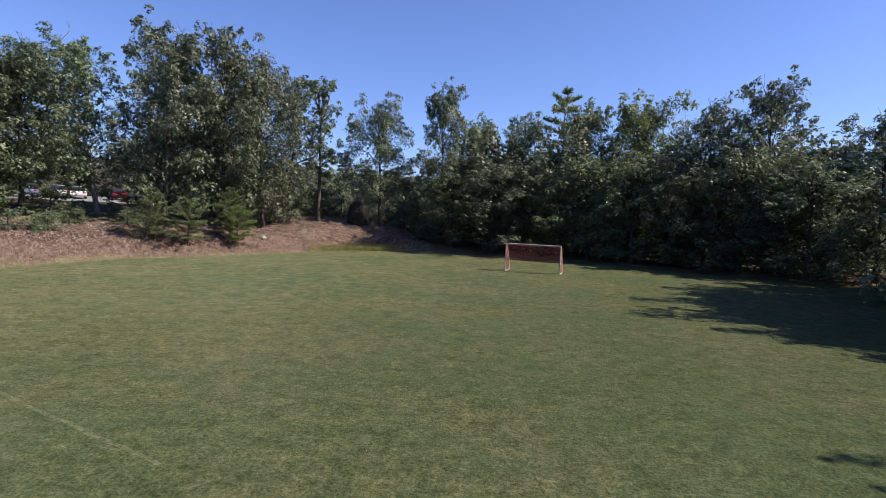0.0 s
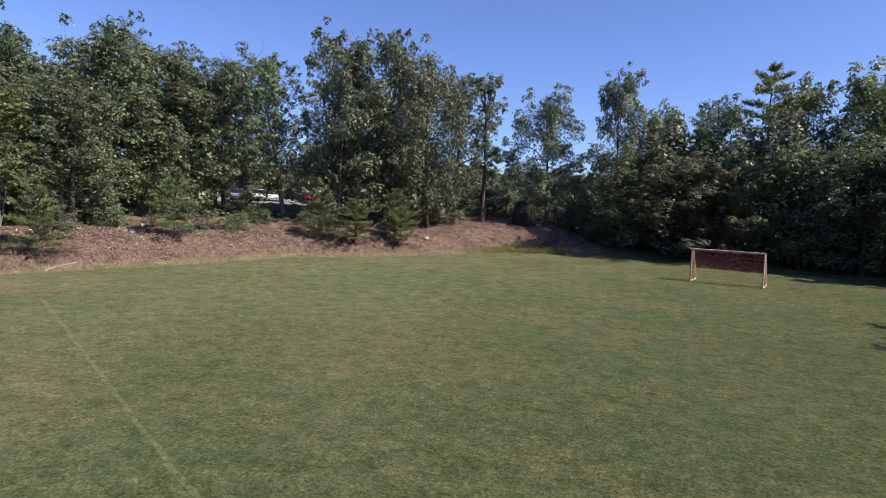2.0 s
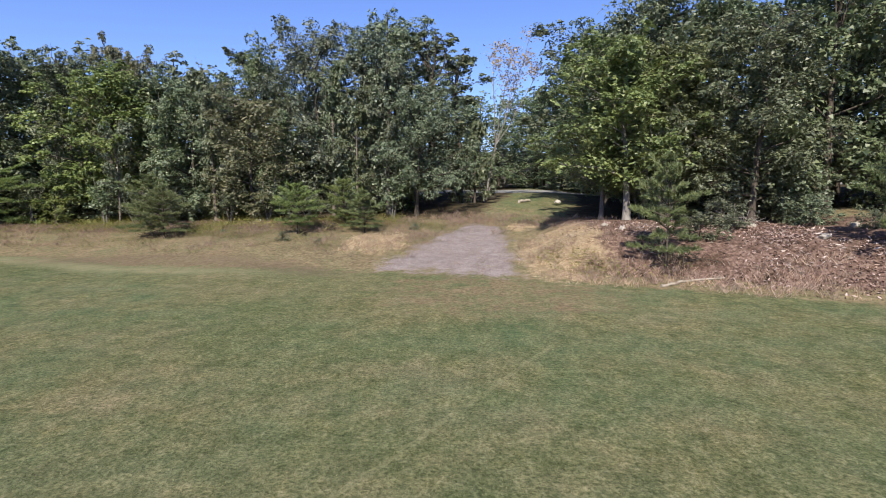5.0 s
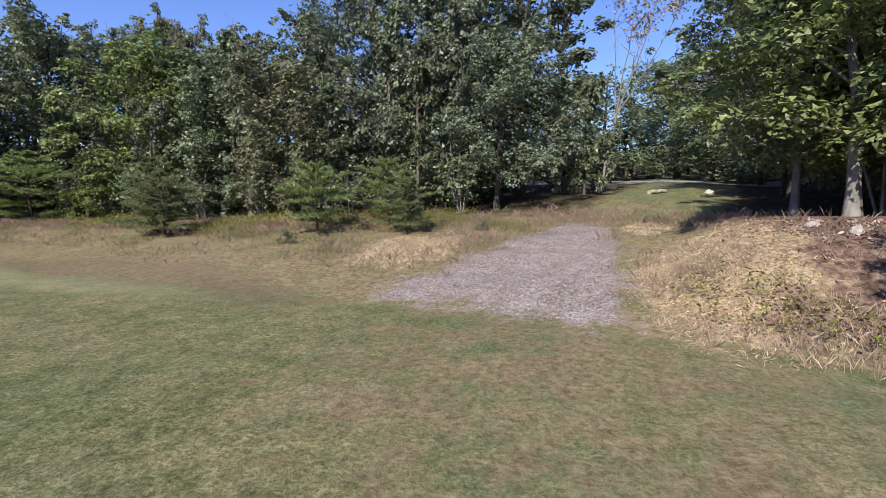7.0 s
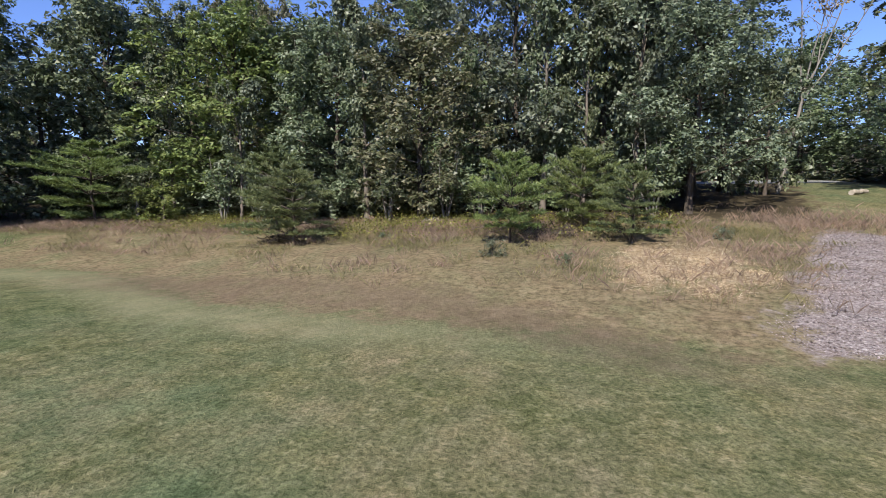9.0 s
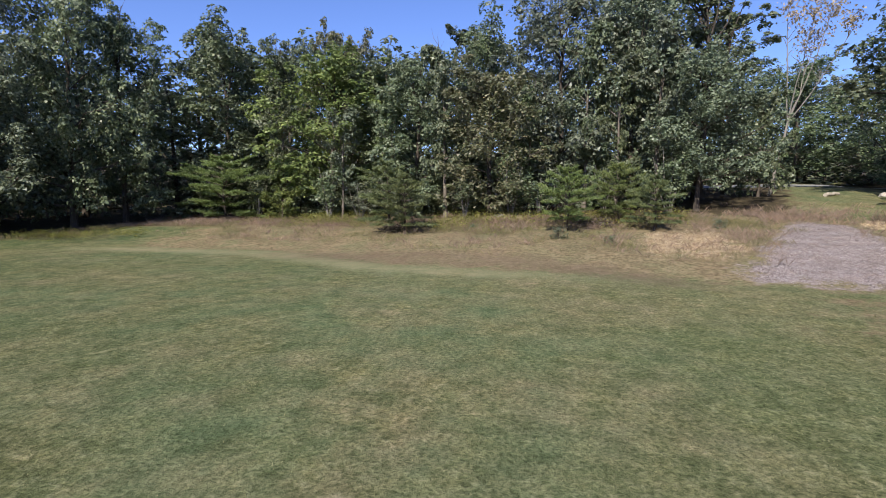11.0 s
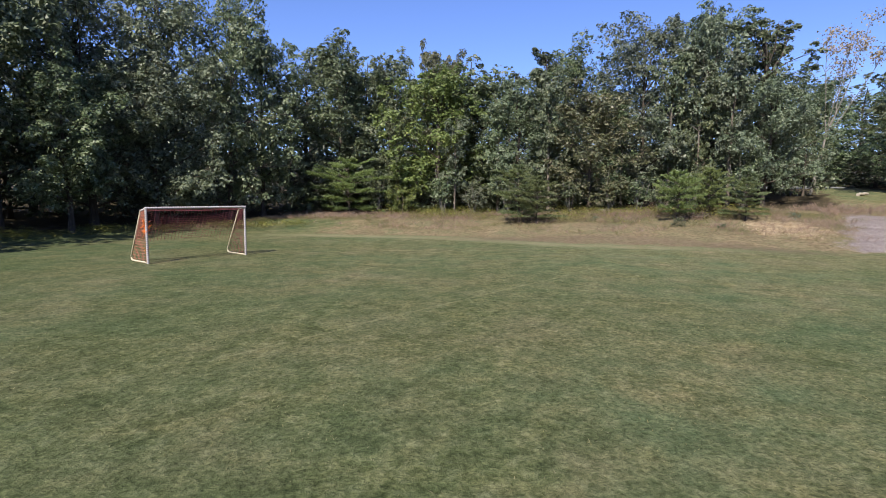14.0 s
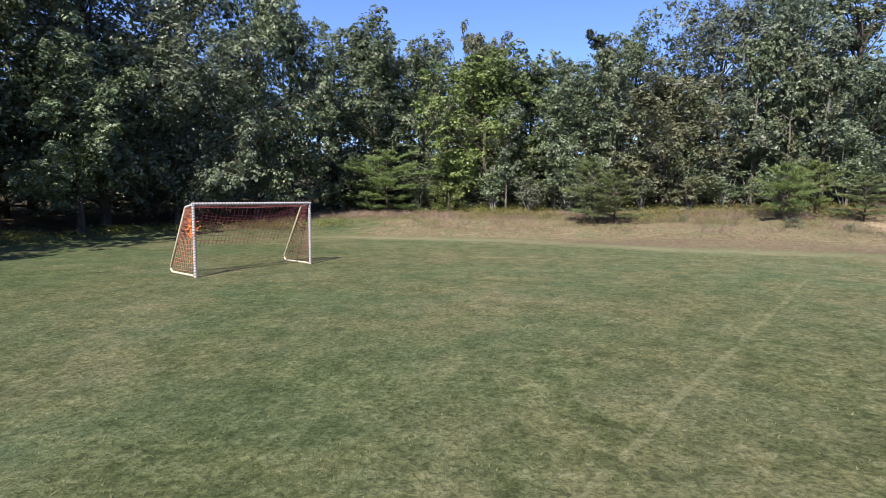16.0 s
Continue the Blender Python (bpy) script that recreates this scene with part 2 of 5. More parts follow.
    dirt = m.ramp(m.noise(2.2, 6, 0.75, co), ((0.3, (0.105, 0.072, 0.050)), (0.55, (0.185, 0.135, 0.096)), (0.75, (0.275, 0.215, 0.155))))
    c = m.mix(m.math('MULTIPLY', m.attr("pale"), m.math('MULTIPLY_ADD', mid, 0.9, 0.15, True)), c, (0.36, 0.325, 0.20))
    c = m.mix(m.math('MULTIPLY', zone("dirt", 1.2), 0.6), c, dirt)
    c = m.mix(zone("bank"), c, bank)
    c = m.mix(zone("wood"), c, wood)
    c = m.mix(zone("straw"), c, straw)
    c = m.mix(zone("gravel"), c, grav)
    c = m.mix(zone("road", 8), c, road)
    c = m.mix(m.math('MULTIPLY', fine, 0.35), c, m.mix(0.6, c, (0.03, 0.03, 0.02)))
    c = m.mix(1.0, c, (0.765, 0.770, 0.755), 'MULTIPLY')
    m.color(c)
    m.bump(m.math('ADD', fine, m.math('MULTIPLY', tuft, 1.5)), 0.8, 0.035)
    return m.m


# ---- mesh tools ----
class Geo:
    """Collects tubes, leaves and boxes into one mesh."""

    def __init__(self):
        self.v, self.f, self.count = [], [], 0

    def add(self, verts, faces):
        self.v.append(np.asarray(verts, float))
        self.f.append(np.asarray(faces, int) + self.count)
        self.count += len(verts)

    def tube(self, pts, radii, n=6, cap=True):
        pts = np.asarray(pts, float)
        radii = np.broadcast_to(np.asarray(radii, float), (len(pts),))
        way = np.gradient(pts, axis=0)
        way /= np.linalg.norm(way, axis=1)[:, None] + 1e-9
        ref = np.where(np.abs(way[:, 2:3]) > 0.9, (1.0, 0, 0), (0, 0, 1.0))
        a = np.cross(way, ref)
        a /= np.linalg.norm(a, axis=1)[:, None] + 1e-9
        b = np.cross(way, a)
        ang = np.arange(n) * 2 * np.pi / n
        ring = a[:, None] * np.cos(ang)[None, :, None] + b[:, None] * np.sin(ang)[None, :, None]
        verts = (pts[:, None] + ring * radii[:, None, None]).reshape(-1, 3)
        i, k = np.meshgrid(np.arange(len(pts) - 1), np.arange(n), indexing="ij")
        i, k = i.ravel(), k.ravel()
        k2 = (k + 1) % n
        faces = np.stack([i * n + k, i * n + k2, (i + 1) * n + k2, (i + 1) * n + k], 1)
        self.add(verts, faces)
        if cap and n == 4:
            self.add(verts[:4], [[0, 1, 2, 3]])
            self.add(verts[-4:], [[3, 2, 1, 0]])
        elif cap:
            for end in (0, len(pts) - 1):
                loop = verts[end * n:(end + 1) * n]
                k = np.arange(n)
                self.add(np.vstack([loop, pts[end]]), np.stack([k, (k + 1) % n, np.full(n, n), np.full(n, n)], 1))

    def leaves(self, at, normal, size, rng, aspect=0.62, fold=0.18):
        """Folded four-cornered leaves with random turns round their normals."""
        n = len(at)
        normal = normal / (np.linalg.norm(normal, axis=1)[:, None] + 1e-9)
        r = rng.normal(size=(n, 3))
        u = np.cross(normal, r)
        u /= np.linalg.norm(u, axis=1)[:, None] + 1e-9
        w = np.cross(normal, u)
        s = np.broadcast_to(size, (n,))[:, None]
        base, tip = at - u * s * 0.5, at + u * s * 0.5 - normal * s * fold * 0.6
        left = at + w * s * aspect * 0.5 + normal * s * fold
        right = at - w * s * aspect * 0.5 + normal * s * fold
        verts = np.stack([base, right, tip, left], 1).reshape(-1, 3)
        self.add(verts, np.arange(4 * n).reshape(-1, 4))

    def leaflets(self, at, normal, size, rng):
        """Small three-cornered leaves for crowns, turned at random round their normals."""
        n = len(at)
        normal = normal / (np.linalg.norm(normal, axis=1)[:, None] + 1e-9)
        u = np.cross(normal, rng.normal(size=(n, 3)))
        u /= np.linalg.norm(u, axis=1)[:, None] + 1e-9
        w = np.cross(normal, u)
        s = np.broadcast_to(size, (n,))[:, None]
        verts = np.stack([at - u * s * 0.55, at + u * s * 0.40 + w * s * 0.42, at + u * s * 0.45 - w * s * 0.40], 1).reshape(-1, 3)
        k = np.arange(3 * n).reshape(-1, 3)
        self.add(verts, np.column_stack([k, k[:, 2]]))

    def blades(self, at, height, width, rng, lean=0.35):
        """Upright pointed grass blades."""
        n = len(at)
        az = rng.uniform(0, 2 * np.pi, n)
        side = np.stack([np.cos(az), np.sin(az), np.zeros(n)], 1)
        out = np.stack([-np.sin(az), np.cos(az), np.zeros(n)], 1) * rng.normal(0, lean, n)[:, None]
        h = np.broadcast_to(height, (n,))[:, None]
        w = np.broadcast_to(width, (n,))[:, None]
        top = at + (np.array([0, 0, 1.0]) + out) * h
        midp = at + (np.array([0, 0, 0.55]) + out * 0.4) * h
        verts = np.stack([at - side * w, at + side * w, midp + side * w * 0.7, top], 1).reshape(-1, 3)
        self.add(verts, np.arange(4 * n).reshape(-1, 4))

    def box(self, c, s, m=None):
        x, y, z = (np.array(s) / 2)
        v = np.array([(a * x, b * y, d * z) for a in (-1, 1) for b in (-1, 1) for d in (-1, 1)])
        if m is not None:
            v = v @ np.array(m.to_3x3()).T
        self.add(v + np.array(c), [[0, 1, 3, 2], [4, 6, 7, 5], [0, 4, 5, 1], [2, 3, 7, 6], [0, 2, 6, 4], [1, 5, 7, 3]])

    def mesh(self, name, material, smooth=False):
        v = np.concatenate(self.v)
        f = np.concatenate(self.f)
        me = bpy.data.meshes.new(name)
        tri = f[:, 2] == f[:, 3]
        quads, tris = f[~tri], f[tri][:, :3]
        me.vertices.add(len(v))
        me.vertices.foreach_set("co", v.astype(np.float32).ravel())
        me.loops.add(quads.size + tris.size)
        me.loops.foreach_set("vertex_index", np.concatenate([quads.ravel(), tris.ravel()]).astype(np.int32))
        me.polygons.add(len(quads) + len(tris))
        starts = np.concatenate([np.arange(len(quads)) * 4, quads.size + np.arange(len(tris)) * 3])
        me.polygons.foreach_set("loop_start", starts.astype(np.int32))
        me.update(calc_edges=True)
        me.validate()
        if smooth:
            me.polygons.foreach_set("use_smooth", np.ones(len(me.polygons), bool))
        me.materials.append(material)
        return me


def thing(name, label, category, group="", kind="", data=None):
    return tagged(new(name, data), label, category, group, kind)


def part(name, geo, material, parent, label="", smooth=False):
    """One mesh object under a thing or a part."""
    ob = new(name, geo.mesh(name, material, smooth) if isinstance(geo, Geo) else geo)
    ob.parent = parent
    if label:
        tagged(ob, label)
    return ob


# ---- ground ----
FIELD = np.array([(-27.5, 28.5), (-24.5, 35.2), (-19.4, 41.0), (-13.3, 50.8), (-8.8, 53.0), (1.9, 51.0), (7.6, 51.2), (16.3, 46.9),
                  (23.0, 41.2), (29.0, 36.0), (31.0, 20.0), (31.0, 0.0), (28.0, -20.0), (15.0, -30.0), (-10.0, -29.0),
                  (-25.2, -25.3), (-31.8, -24.0), (-38.3, -18.5), (-38.8, -8.0), (-35.0, 0.0), (-34.5, 9.0), (-32.6, 17.0), (-30.0, 23.5)])


def smooth01(a, b, x):
    u = np.clip((x - a) / (b - a), 0, 1)
    return u * u * (3 - 2 * u)


def field_distance(x, y):
    """Metres outside the field's edge; below zero on the field."""
    best = np.full(np.shape(x), 1e9)
    inside = np.zeros(np.shape(x), bool)
    for (ax, ay), (bx, by) in zip(FIELD, np.roll(FIELD, -1, 0)):
        dx, dy = bx - ax, by - ay
        u = np.clip(((x - ax) * dx + (y - ay) * dy) / (dx * dx + dy * dy), 0, 1)
        best = np.minimum(best, np.hypot(x - ax - u * dx, y - ay - u * dy))
        with np.errstate(divide="ignore", invalid="ignore"):
            cross = ((ay > y) != (by > y)) & (x < (bx - ax) * (y - ay) / (by - ay) + ax)
        inside ^= cross
    return np.where(inside, -best, best)


def bank_zone(x, y):
    """One along the steep north-west bank, zero elsewhere."""
    return smooth01(17.5, 20.5, y + 0.15 * (x + 33)) * (1 - smooth01(-11, -3, x))


def ripple(x, y, scale, seed):
    r = np.random.RandomState(seed)
    out = 0
    for _ in range(5):
        a, p, k = r.uniform(0, 2 * np.pi), r.uniform(0, 6.28), scale * r.uniform(0.6, 1.7)
        out = out + np.sin((x * np.cos(a) + y * np.sin(a)) * k + p)
    return out / 5


def ground_z(x, y):
    x, y = np.asarray(x, float), np.asarray(y, float)
    s = field_distance(x, y)
    out = np.maximum(s, 0)
    b = bank_zone(x, y)
    west = 1 - smooth01(-24, -6, x)
    west = np.maximum(west, (1 - smooth01(-4, 10, x)) * smooth01(40, 50, y))
    south = 1 - smooth01(-26, -18, y)
    slope = (0.12 - 0.01 * b - 0.035 * (1 - smooth01(-8, 5, y))) * west * (1 - 0.4 * south) + 0.02 * (1 - west)
    cap = 3.8 - 0.2 * b
    rise = cap * (1 - np.exp(-(out * slope) / cap * (1 + 0.35 * out * slope / cap)))
    bump = 1.1 * smooth01(0.3, 4.2, out) * b * (1 - (1 - smooth01(26, 34, y)) * smooth01(8, 15, out))
    rough = smooth01(0, 4, out) * (0.10 * ripple(x, y, 1.1, 3) + 0.05 * ripple(x, y, 3.1, 4)) * (1 - 0.8 * smooth01(60, 120, out))
    far = smooth01(110, 520, np.hypot(x + 10, y - 10)) * 30
    dip = 0.20 * smooth01(22, 38, y) * (1 - smooth01(0, 30, out)) - 0.18 * (1 - smooth01(-14, 4, y)) * (1 - smooth01(0, 6, out))
    knoll = 0.95 * np.exp(-((x + 17) / 8) ** 2 - ((y - 59) / 6) ** 2) * smooth01(1, 6, out)
    crest = 0.35 * smooth01(12, 19, out) * smooth01(6, 13, y) * (1 - smooth01(-46, -40, x)) * (1 - smooth01(24, 30, y))
    return rise + bump + rough + far + dip + knoll + crest + 0.02 * ripple(x, y, 0.25, 8)


def gravel_zone(x, y):
    """A track that narrows from its slanting mouth at the lawn up to the grass."""
    wav = 0.35 * ripple(x, y, 1.7, 53)
    left = np.interp(-x, [33.0, 35.0, 45.0, 50.0], [10.7, 11.4, 15.2, 15.6])
    right = np.interp(-x, [31.0, 39.0, 45.0], [17.4, 17.6, 17.0])
    mouth = -32.6 - 0.28 * (17.3 - y)
    return smooth01(-1.1, 1.3, y - left + wav) * smooth01(-0.9, 1.0, right - y + wav) * smooth01(-1.6, 1.6, mouth - x + 1.4 * wav) * smooth01(-0.8, 0.6, x + 44.9 + wav)


def straw_zone(x, y):
    a = 1 - smooth01(0.6, 1.15, np.hypot((x + 39.7) / 3.2, (y - 10.4) / 2.2))
    b = 0.86 * (1 - smooth01(0.5, 1.2, np.hypot((x + 35.9) / 5.2, (y - 19.7) / 2.3)))
    c = 1 - smooth01(0.6, 1.2, np.hypot((x + 43.5) / 1.6, (y - 18.6) / 1.0))
    ragged = 0.55 + 0.75 * (0.5 + 0.5 * ripple(x, y, 2.3, 51)) + 0.55 * ripple(x, y, 5.1, 52)
    return np.clip(np.maximum(np.maximum(a, b), c) * ragged, 0, 1)


def dirt_zone(x, y):
    """Worn brown wheel track between the lawn and the dry grass."""
    line = np.interp(y, [-8, -3, 1, 4, 6.5, 8, 9.5], [-37.2, -36.3, -36.0, -35.7, -34.9, -34.0, -33.0])
    return (1 - smooth01(0.1, 1.9, np.abs(x - line))) * smooth01(-10, -4, y) * (1 - smooth01(8.5, 11, y))


def road_zone(x, y):
    lane = (1 - smooth01(2.5, 3.0, np.abs((x + 67) * 0.995 - 0.10 * (y - 20)))) * smooth01(-60, -40, y)
    lot = (1 - smooth01(0.8, 1.1, np.maximum(np.abs(x + 48) / 12, np.abs(y - 67) / 14))) * smooth01(75.8, 76.8, 0.82 * y - 0.57 * x)
    return np.maximum(lane, lot)


def grid_steps(lo, hi, step, reach):
    core = np.arange(lo, hi + step, step)
    out, d, p = [], step, 0.0
    while p < reach:
        d *= 1.25
        p += d
        out.append(p)
    out = np.array(out)
    return np.concatenate([(lo - out)[::-1], core, core[-1] + out])


def build_ground():
    xs, ys = grid_steps(-72, 36, 0.6, 2500), grid_steps(-40, 84, 0.6, 2500)
    gx, gy = np.meshgrid(xs, ys, indexing="ij")
    gz = ground_z(gx, gy)
    g = Geo()
    i, k = np.meshgrid(np.arange(len(xs) - 1), np.arange(len(ys) - 1), indexing="ij")
    n = len(ys)
    i, k = i.ravel(), k.ravel()
    g.add(np.stack([gx, gy, gz], -1).reshape(-1, 3), np.stack([i * n + k, (i + 1) * n + k, (i + 1) * n + k + 1, i * n + k + 1], 1))
    me = g.mesh("ground", ground_material(), True)
    s = field_distance(gx, gy)
    b = bank_zone(gx, gy)
    grav, straw, road = gravel_zone(gx, gy), straw_zone(gx, gy), road_zone(gx, gy)
    south_west = (1 - smooth01(-20, -5, gx)) * (1 - b)
    dry = smooth01(-0.8 - 1.0 * south_west * smooth01(-26, -12, gy), 0.8, s) * (1 - smooth01(20, 40, s) * 0.3)
    dry = dry * np.maximum(smooth01(-20, -14, gy), 1 - smooth01(-46, -42, gx))
    # shade put into the colour: dark wood floor starts nearer the field east and south
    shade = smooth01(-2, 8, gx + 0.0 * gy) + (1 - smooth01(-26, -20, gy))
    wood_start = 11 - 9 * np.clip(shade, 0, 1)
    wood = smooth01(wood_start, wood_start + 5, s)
    lane = smooth01(0.25, 0.7, 1 - np.abs(gy - 18.6 - 0.2 * (-gx - 45)) / 6.0) * (gx < -33)
    wood = wood * (1 - lane)
    dry = dry * (1 - 0.85 * lane * smooth01(10, 15, s))
    mouth = 1 - smooth01(0.3, 1.0, np.hypot((gx + 29.5) / 6.0, (gy - 16.5) / 7.0))
    dry = np.maximum(dry, 0.62 * mouth)
    pale = smooth01(-3.0, -1.6, s) * (1 - smooth01(-1.2, -0.2, s)) * (gx < -28) * smooth01(-22, -15, gy) * (1 - smooth01(2, 9, gy))
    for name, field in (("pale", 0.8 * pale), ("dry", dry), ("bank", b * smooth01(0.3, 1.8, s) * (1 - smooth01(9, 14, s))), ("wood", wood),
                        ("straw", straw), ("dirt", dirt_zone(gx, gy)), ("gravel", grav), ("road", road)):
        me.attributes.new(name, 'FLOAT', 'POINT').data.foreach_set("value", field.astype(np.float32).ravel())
    return thing("ground", "mown olive-green playing field with dry grassy edges and bank", "ground", kind="structure", data=me)


build_ground()


# ---- trees ----
def unit(v):
    return v / (np.linalg.norm(v, axis=-1, keepdims=True) + 1e-9)


def sprays(crown, rng, c, r, count, leaf, per=8, flat=0.8):
    """Leafy twig ends round a lobe: small drooping fans of leaves that face outwards and up, with gaps between them."""
    k = max(2, int(count / per))
    d = unit(rng.normal(size=(k, 3)) + (0, 0, 0.35))
    hub = c + d * (r * rng.uniform(0.55, 1.12, k))[:, None] * (1.08, 1.08, flat)
    axis = unit(d * 0.75 + rng.normal(0, 0.28, (k, 3)) + (0, 0, 0.75))
    wide = np.clip(r * rng.uniform(0.30, 0.52, k), 0.16, 0.62)
    hub, axis, wide = (np.repeat(v, per, 0) for v in (hub, axis, wide))
    n = len(hub)
    side = unit(np.cross(axis, rng.normal(size=(n, 3))))
    out = np.sqrt(rng.uniform(0.02, 1, n))
    p = hub + side * (out * wide)[:, None] - axis * (out * out * wide * 0.45)[:, None] + rng.normal(0, 0.03, (n, 3))
    crown.leaflets(p, axis + side * (0.45 * out)[:, None] + rng.normal(0, 0.30, (n, 3)), leaf * rng.uniform(0.65, 1.35, n), rng)


def deciduous(seed, height, radius, base, limbs, per_lobe, leaf, shape=0.6, bare=0, lean=0.0, open_=0.0, lobe=1.0, twigs=True):
    """Trunk-and-limb mesh and leaf mesh of a broad-leaved tree standing at the origin."""
    rng = np.random.RandomState(seed)
    wood, crown = Geo(), Geo()
    hs = np.linspace(-0.4, height * 0.93, 9)
    bend = np.cumsum(rng.normal(0, 0.012 * height, (9, 2)), 0) * (hs / height).clip(0)[:, None]
    trunk = np.column_stack([bend[:, 0] + lean * hs.clip(0), bend[:, 1], hs])
    r0 = 0.013 * height + 0.03
    rad = np.interp(hs, [-0.4, 0.4, height * 0.93], [r0 * 1.55, r0, 0.03])
    wood.tube(trunk, rad, 8)
    leaf, radius, limbs = leaf * 0.66, radius * 1.12, int(limbs * 1.15)
    per = 8 if twigs else 5

    def on_trunk(h):
        return np.array([np.interp(h, hs, trunk[:, k]) for k in range(3)])

    lobes = []
    az, lop = rng.uniform(0, 6.28), rng.uniform(0, 6.28)
    for i in range(limbs):
        u = (i + rng.uniform(0, 0.9)) / limbs
        az += 2.4 + rng.normal(0, 0.35)
        reach = radius * (np.sin(np.pi * (0.17 + 0.72 * u)) ** shape) * rng.uniform(0.62, 0.98) * (1 + 0.16 * np.sin(2 * az + lop))
        top = height * (base + (0.95 - base) * u)
        up = rng.uniform(0.1, 0.5) + 0.35 * u
        start = on_trunk(max(height * base * 0.8, top - up * reach))
        end = np.array([start[0] + np.cos(az) * reach, start[1] + np.sin(az) * reach, top])
        midp = (start + end) / 2 + rng.normal(0, 0.05 * reach, 3) + np.array([0, 0, 0.06 * reach])
        lr = max(0.02, r0 * 0.42 * (1 - 0.7 * u))
        wood.tube([start, midp, end], [lr, lr * 0.65, lr * 0.25], 5, False)
        for frac, k in ((1.0, 0.88), (0.70, 1.0), (0.42, 0.9)):
            c = start + (end - start) * frac + rng.normal(0, 0.09 * reach, 3)
            lobes.append((c, lobe * radius * rng.uniform(0.17, 0.26) * k))
            twigs and wood.tube([midp, (midp + c) / 2 + rng.normal(0, 0.1, 3), c], [lr * 0.5, lr * 0.3, 0.012], 3, False)
        for _ in range(4):
            c = end + unit(rng.normal(size=3) + np.array([np.cos(az), np.sin(az), 0.6]) * 0.9) * radius * rng.uniform(0.16, 0.34)
            lobes.append((c, lobe * radius * rng.uniform(0.07, 0.12)))
            twigs and wood.tube([end, (end + c) / 2 + rng.normal(0, 0.08, 3), c], [lr * 0.25, lr * 0.2, 0.01], 3, False)
    # upright leaders that break the outline
    for _ in range(6 if twigs else 1):
        s = on_trunk(height * rng.uniform(0.55, 0.8))
        a, q = rng.uniform(0, 6.28), rng.uniform(0.2, 0.6) * radius
        e = np.array([s[0] + np.cos(a) * q, s[1] + np.sin(a) * q, height * rng.uniform(0.86, 1.0) - 0.3 * q])
        wood.tube([s, (s + e) / 2 + rng.normal(0, 0.12, 3), e], [r0 * 0.3, r0 * 0.2, 0.015], 4, False)
        for f, k in ((1.0, 0.08), (0.9, 0.12), (0.75, 0.16)):
            lobes.append((s + (e - s) * f + rng.normal(0, 0.12, 3), lobe * radius * k * rng.uniform(0.8, 1.1)))
    for k in range(5):
        lobes.append((on_trunk(height * (0.72 + 0.05 * k)) + rng.normal(0, 0.07 * radius, 3), lobe * radius * (0.27 - 0.03 * k)))
    for _ in range(bare):
        s = on_trunk(height * rng.uniform(0.7, 0.93))
        a = rng.uniform(0, 6.28)
        e = s + np.array([np.cos(a) * 0.4, np.sin(a) * 0.4, 0.6]) * height * rng.uniform(0.10, 0.18)
        m_ = (s + e) / 2 + rng.normal(0, 0.22, 3)
        wood.tube([s, m_, e], [0.04, 0.028, 0.012], 4)
        for q in (0.45, 0.6, 0.75, 0.9):
            o = m_ + (e - m_) * (2 * q - 1) if q > 0.5 else s + (m_ - s) * 2 * q
            o2 = o + rng.normal(0, 0.32, 3) + (0, 0, 0.35)
            wood.tube([o, (o + o2) / 2 + rng.normal(0, 0.08, 3), o2], [0.02, 0.014, 0.007], 3, False)
    for c, r in lobes:
        if rng.uniform() < open_ or c[2] > height * 1.02:
            continue
        c[2] = max(c[2], 0.3 + 0.5 * r)
        sprays(crown, rng, c, r, per_lobe * (2.35 if twigs else 1.65) * rng.uniform(0.8, 1.25) * (r / (0.2 * radius)) ** 1.5, leaf, per)
    # a few large inner leaves that close the heart of the crown
    n = int(per_lobe * limbs * 0.45)
    u = rng.uniform(0, 0.9, n)
    way = rng.uniform(0, 6.28, n)
    far = radius * 0.62 * np.sin(np.pi * (0.17 + 0.72 * u)) ** shape * np.sqrt(rng.uniform(0, 1, n))
    core = np.array([on_trunk(h) for h in height * (base + (0.95 - base) * u)])
    crown.leaflets(core + np.column_stack([np.cos(way) * far, np.sin(way) * far, rng.normal(0, 0.3, n)]), rng.normal(size=(n, 3)), leaf * (1.45 if twigs else 1.0) * rng.uniform(0.8, 1.2, n), rng)
    return wood, crown


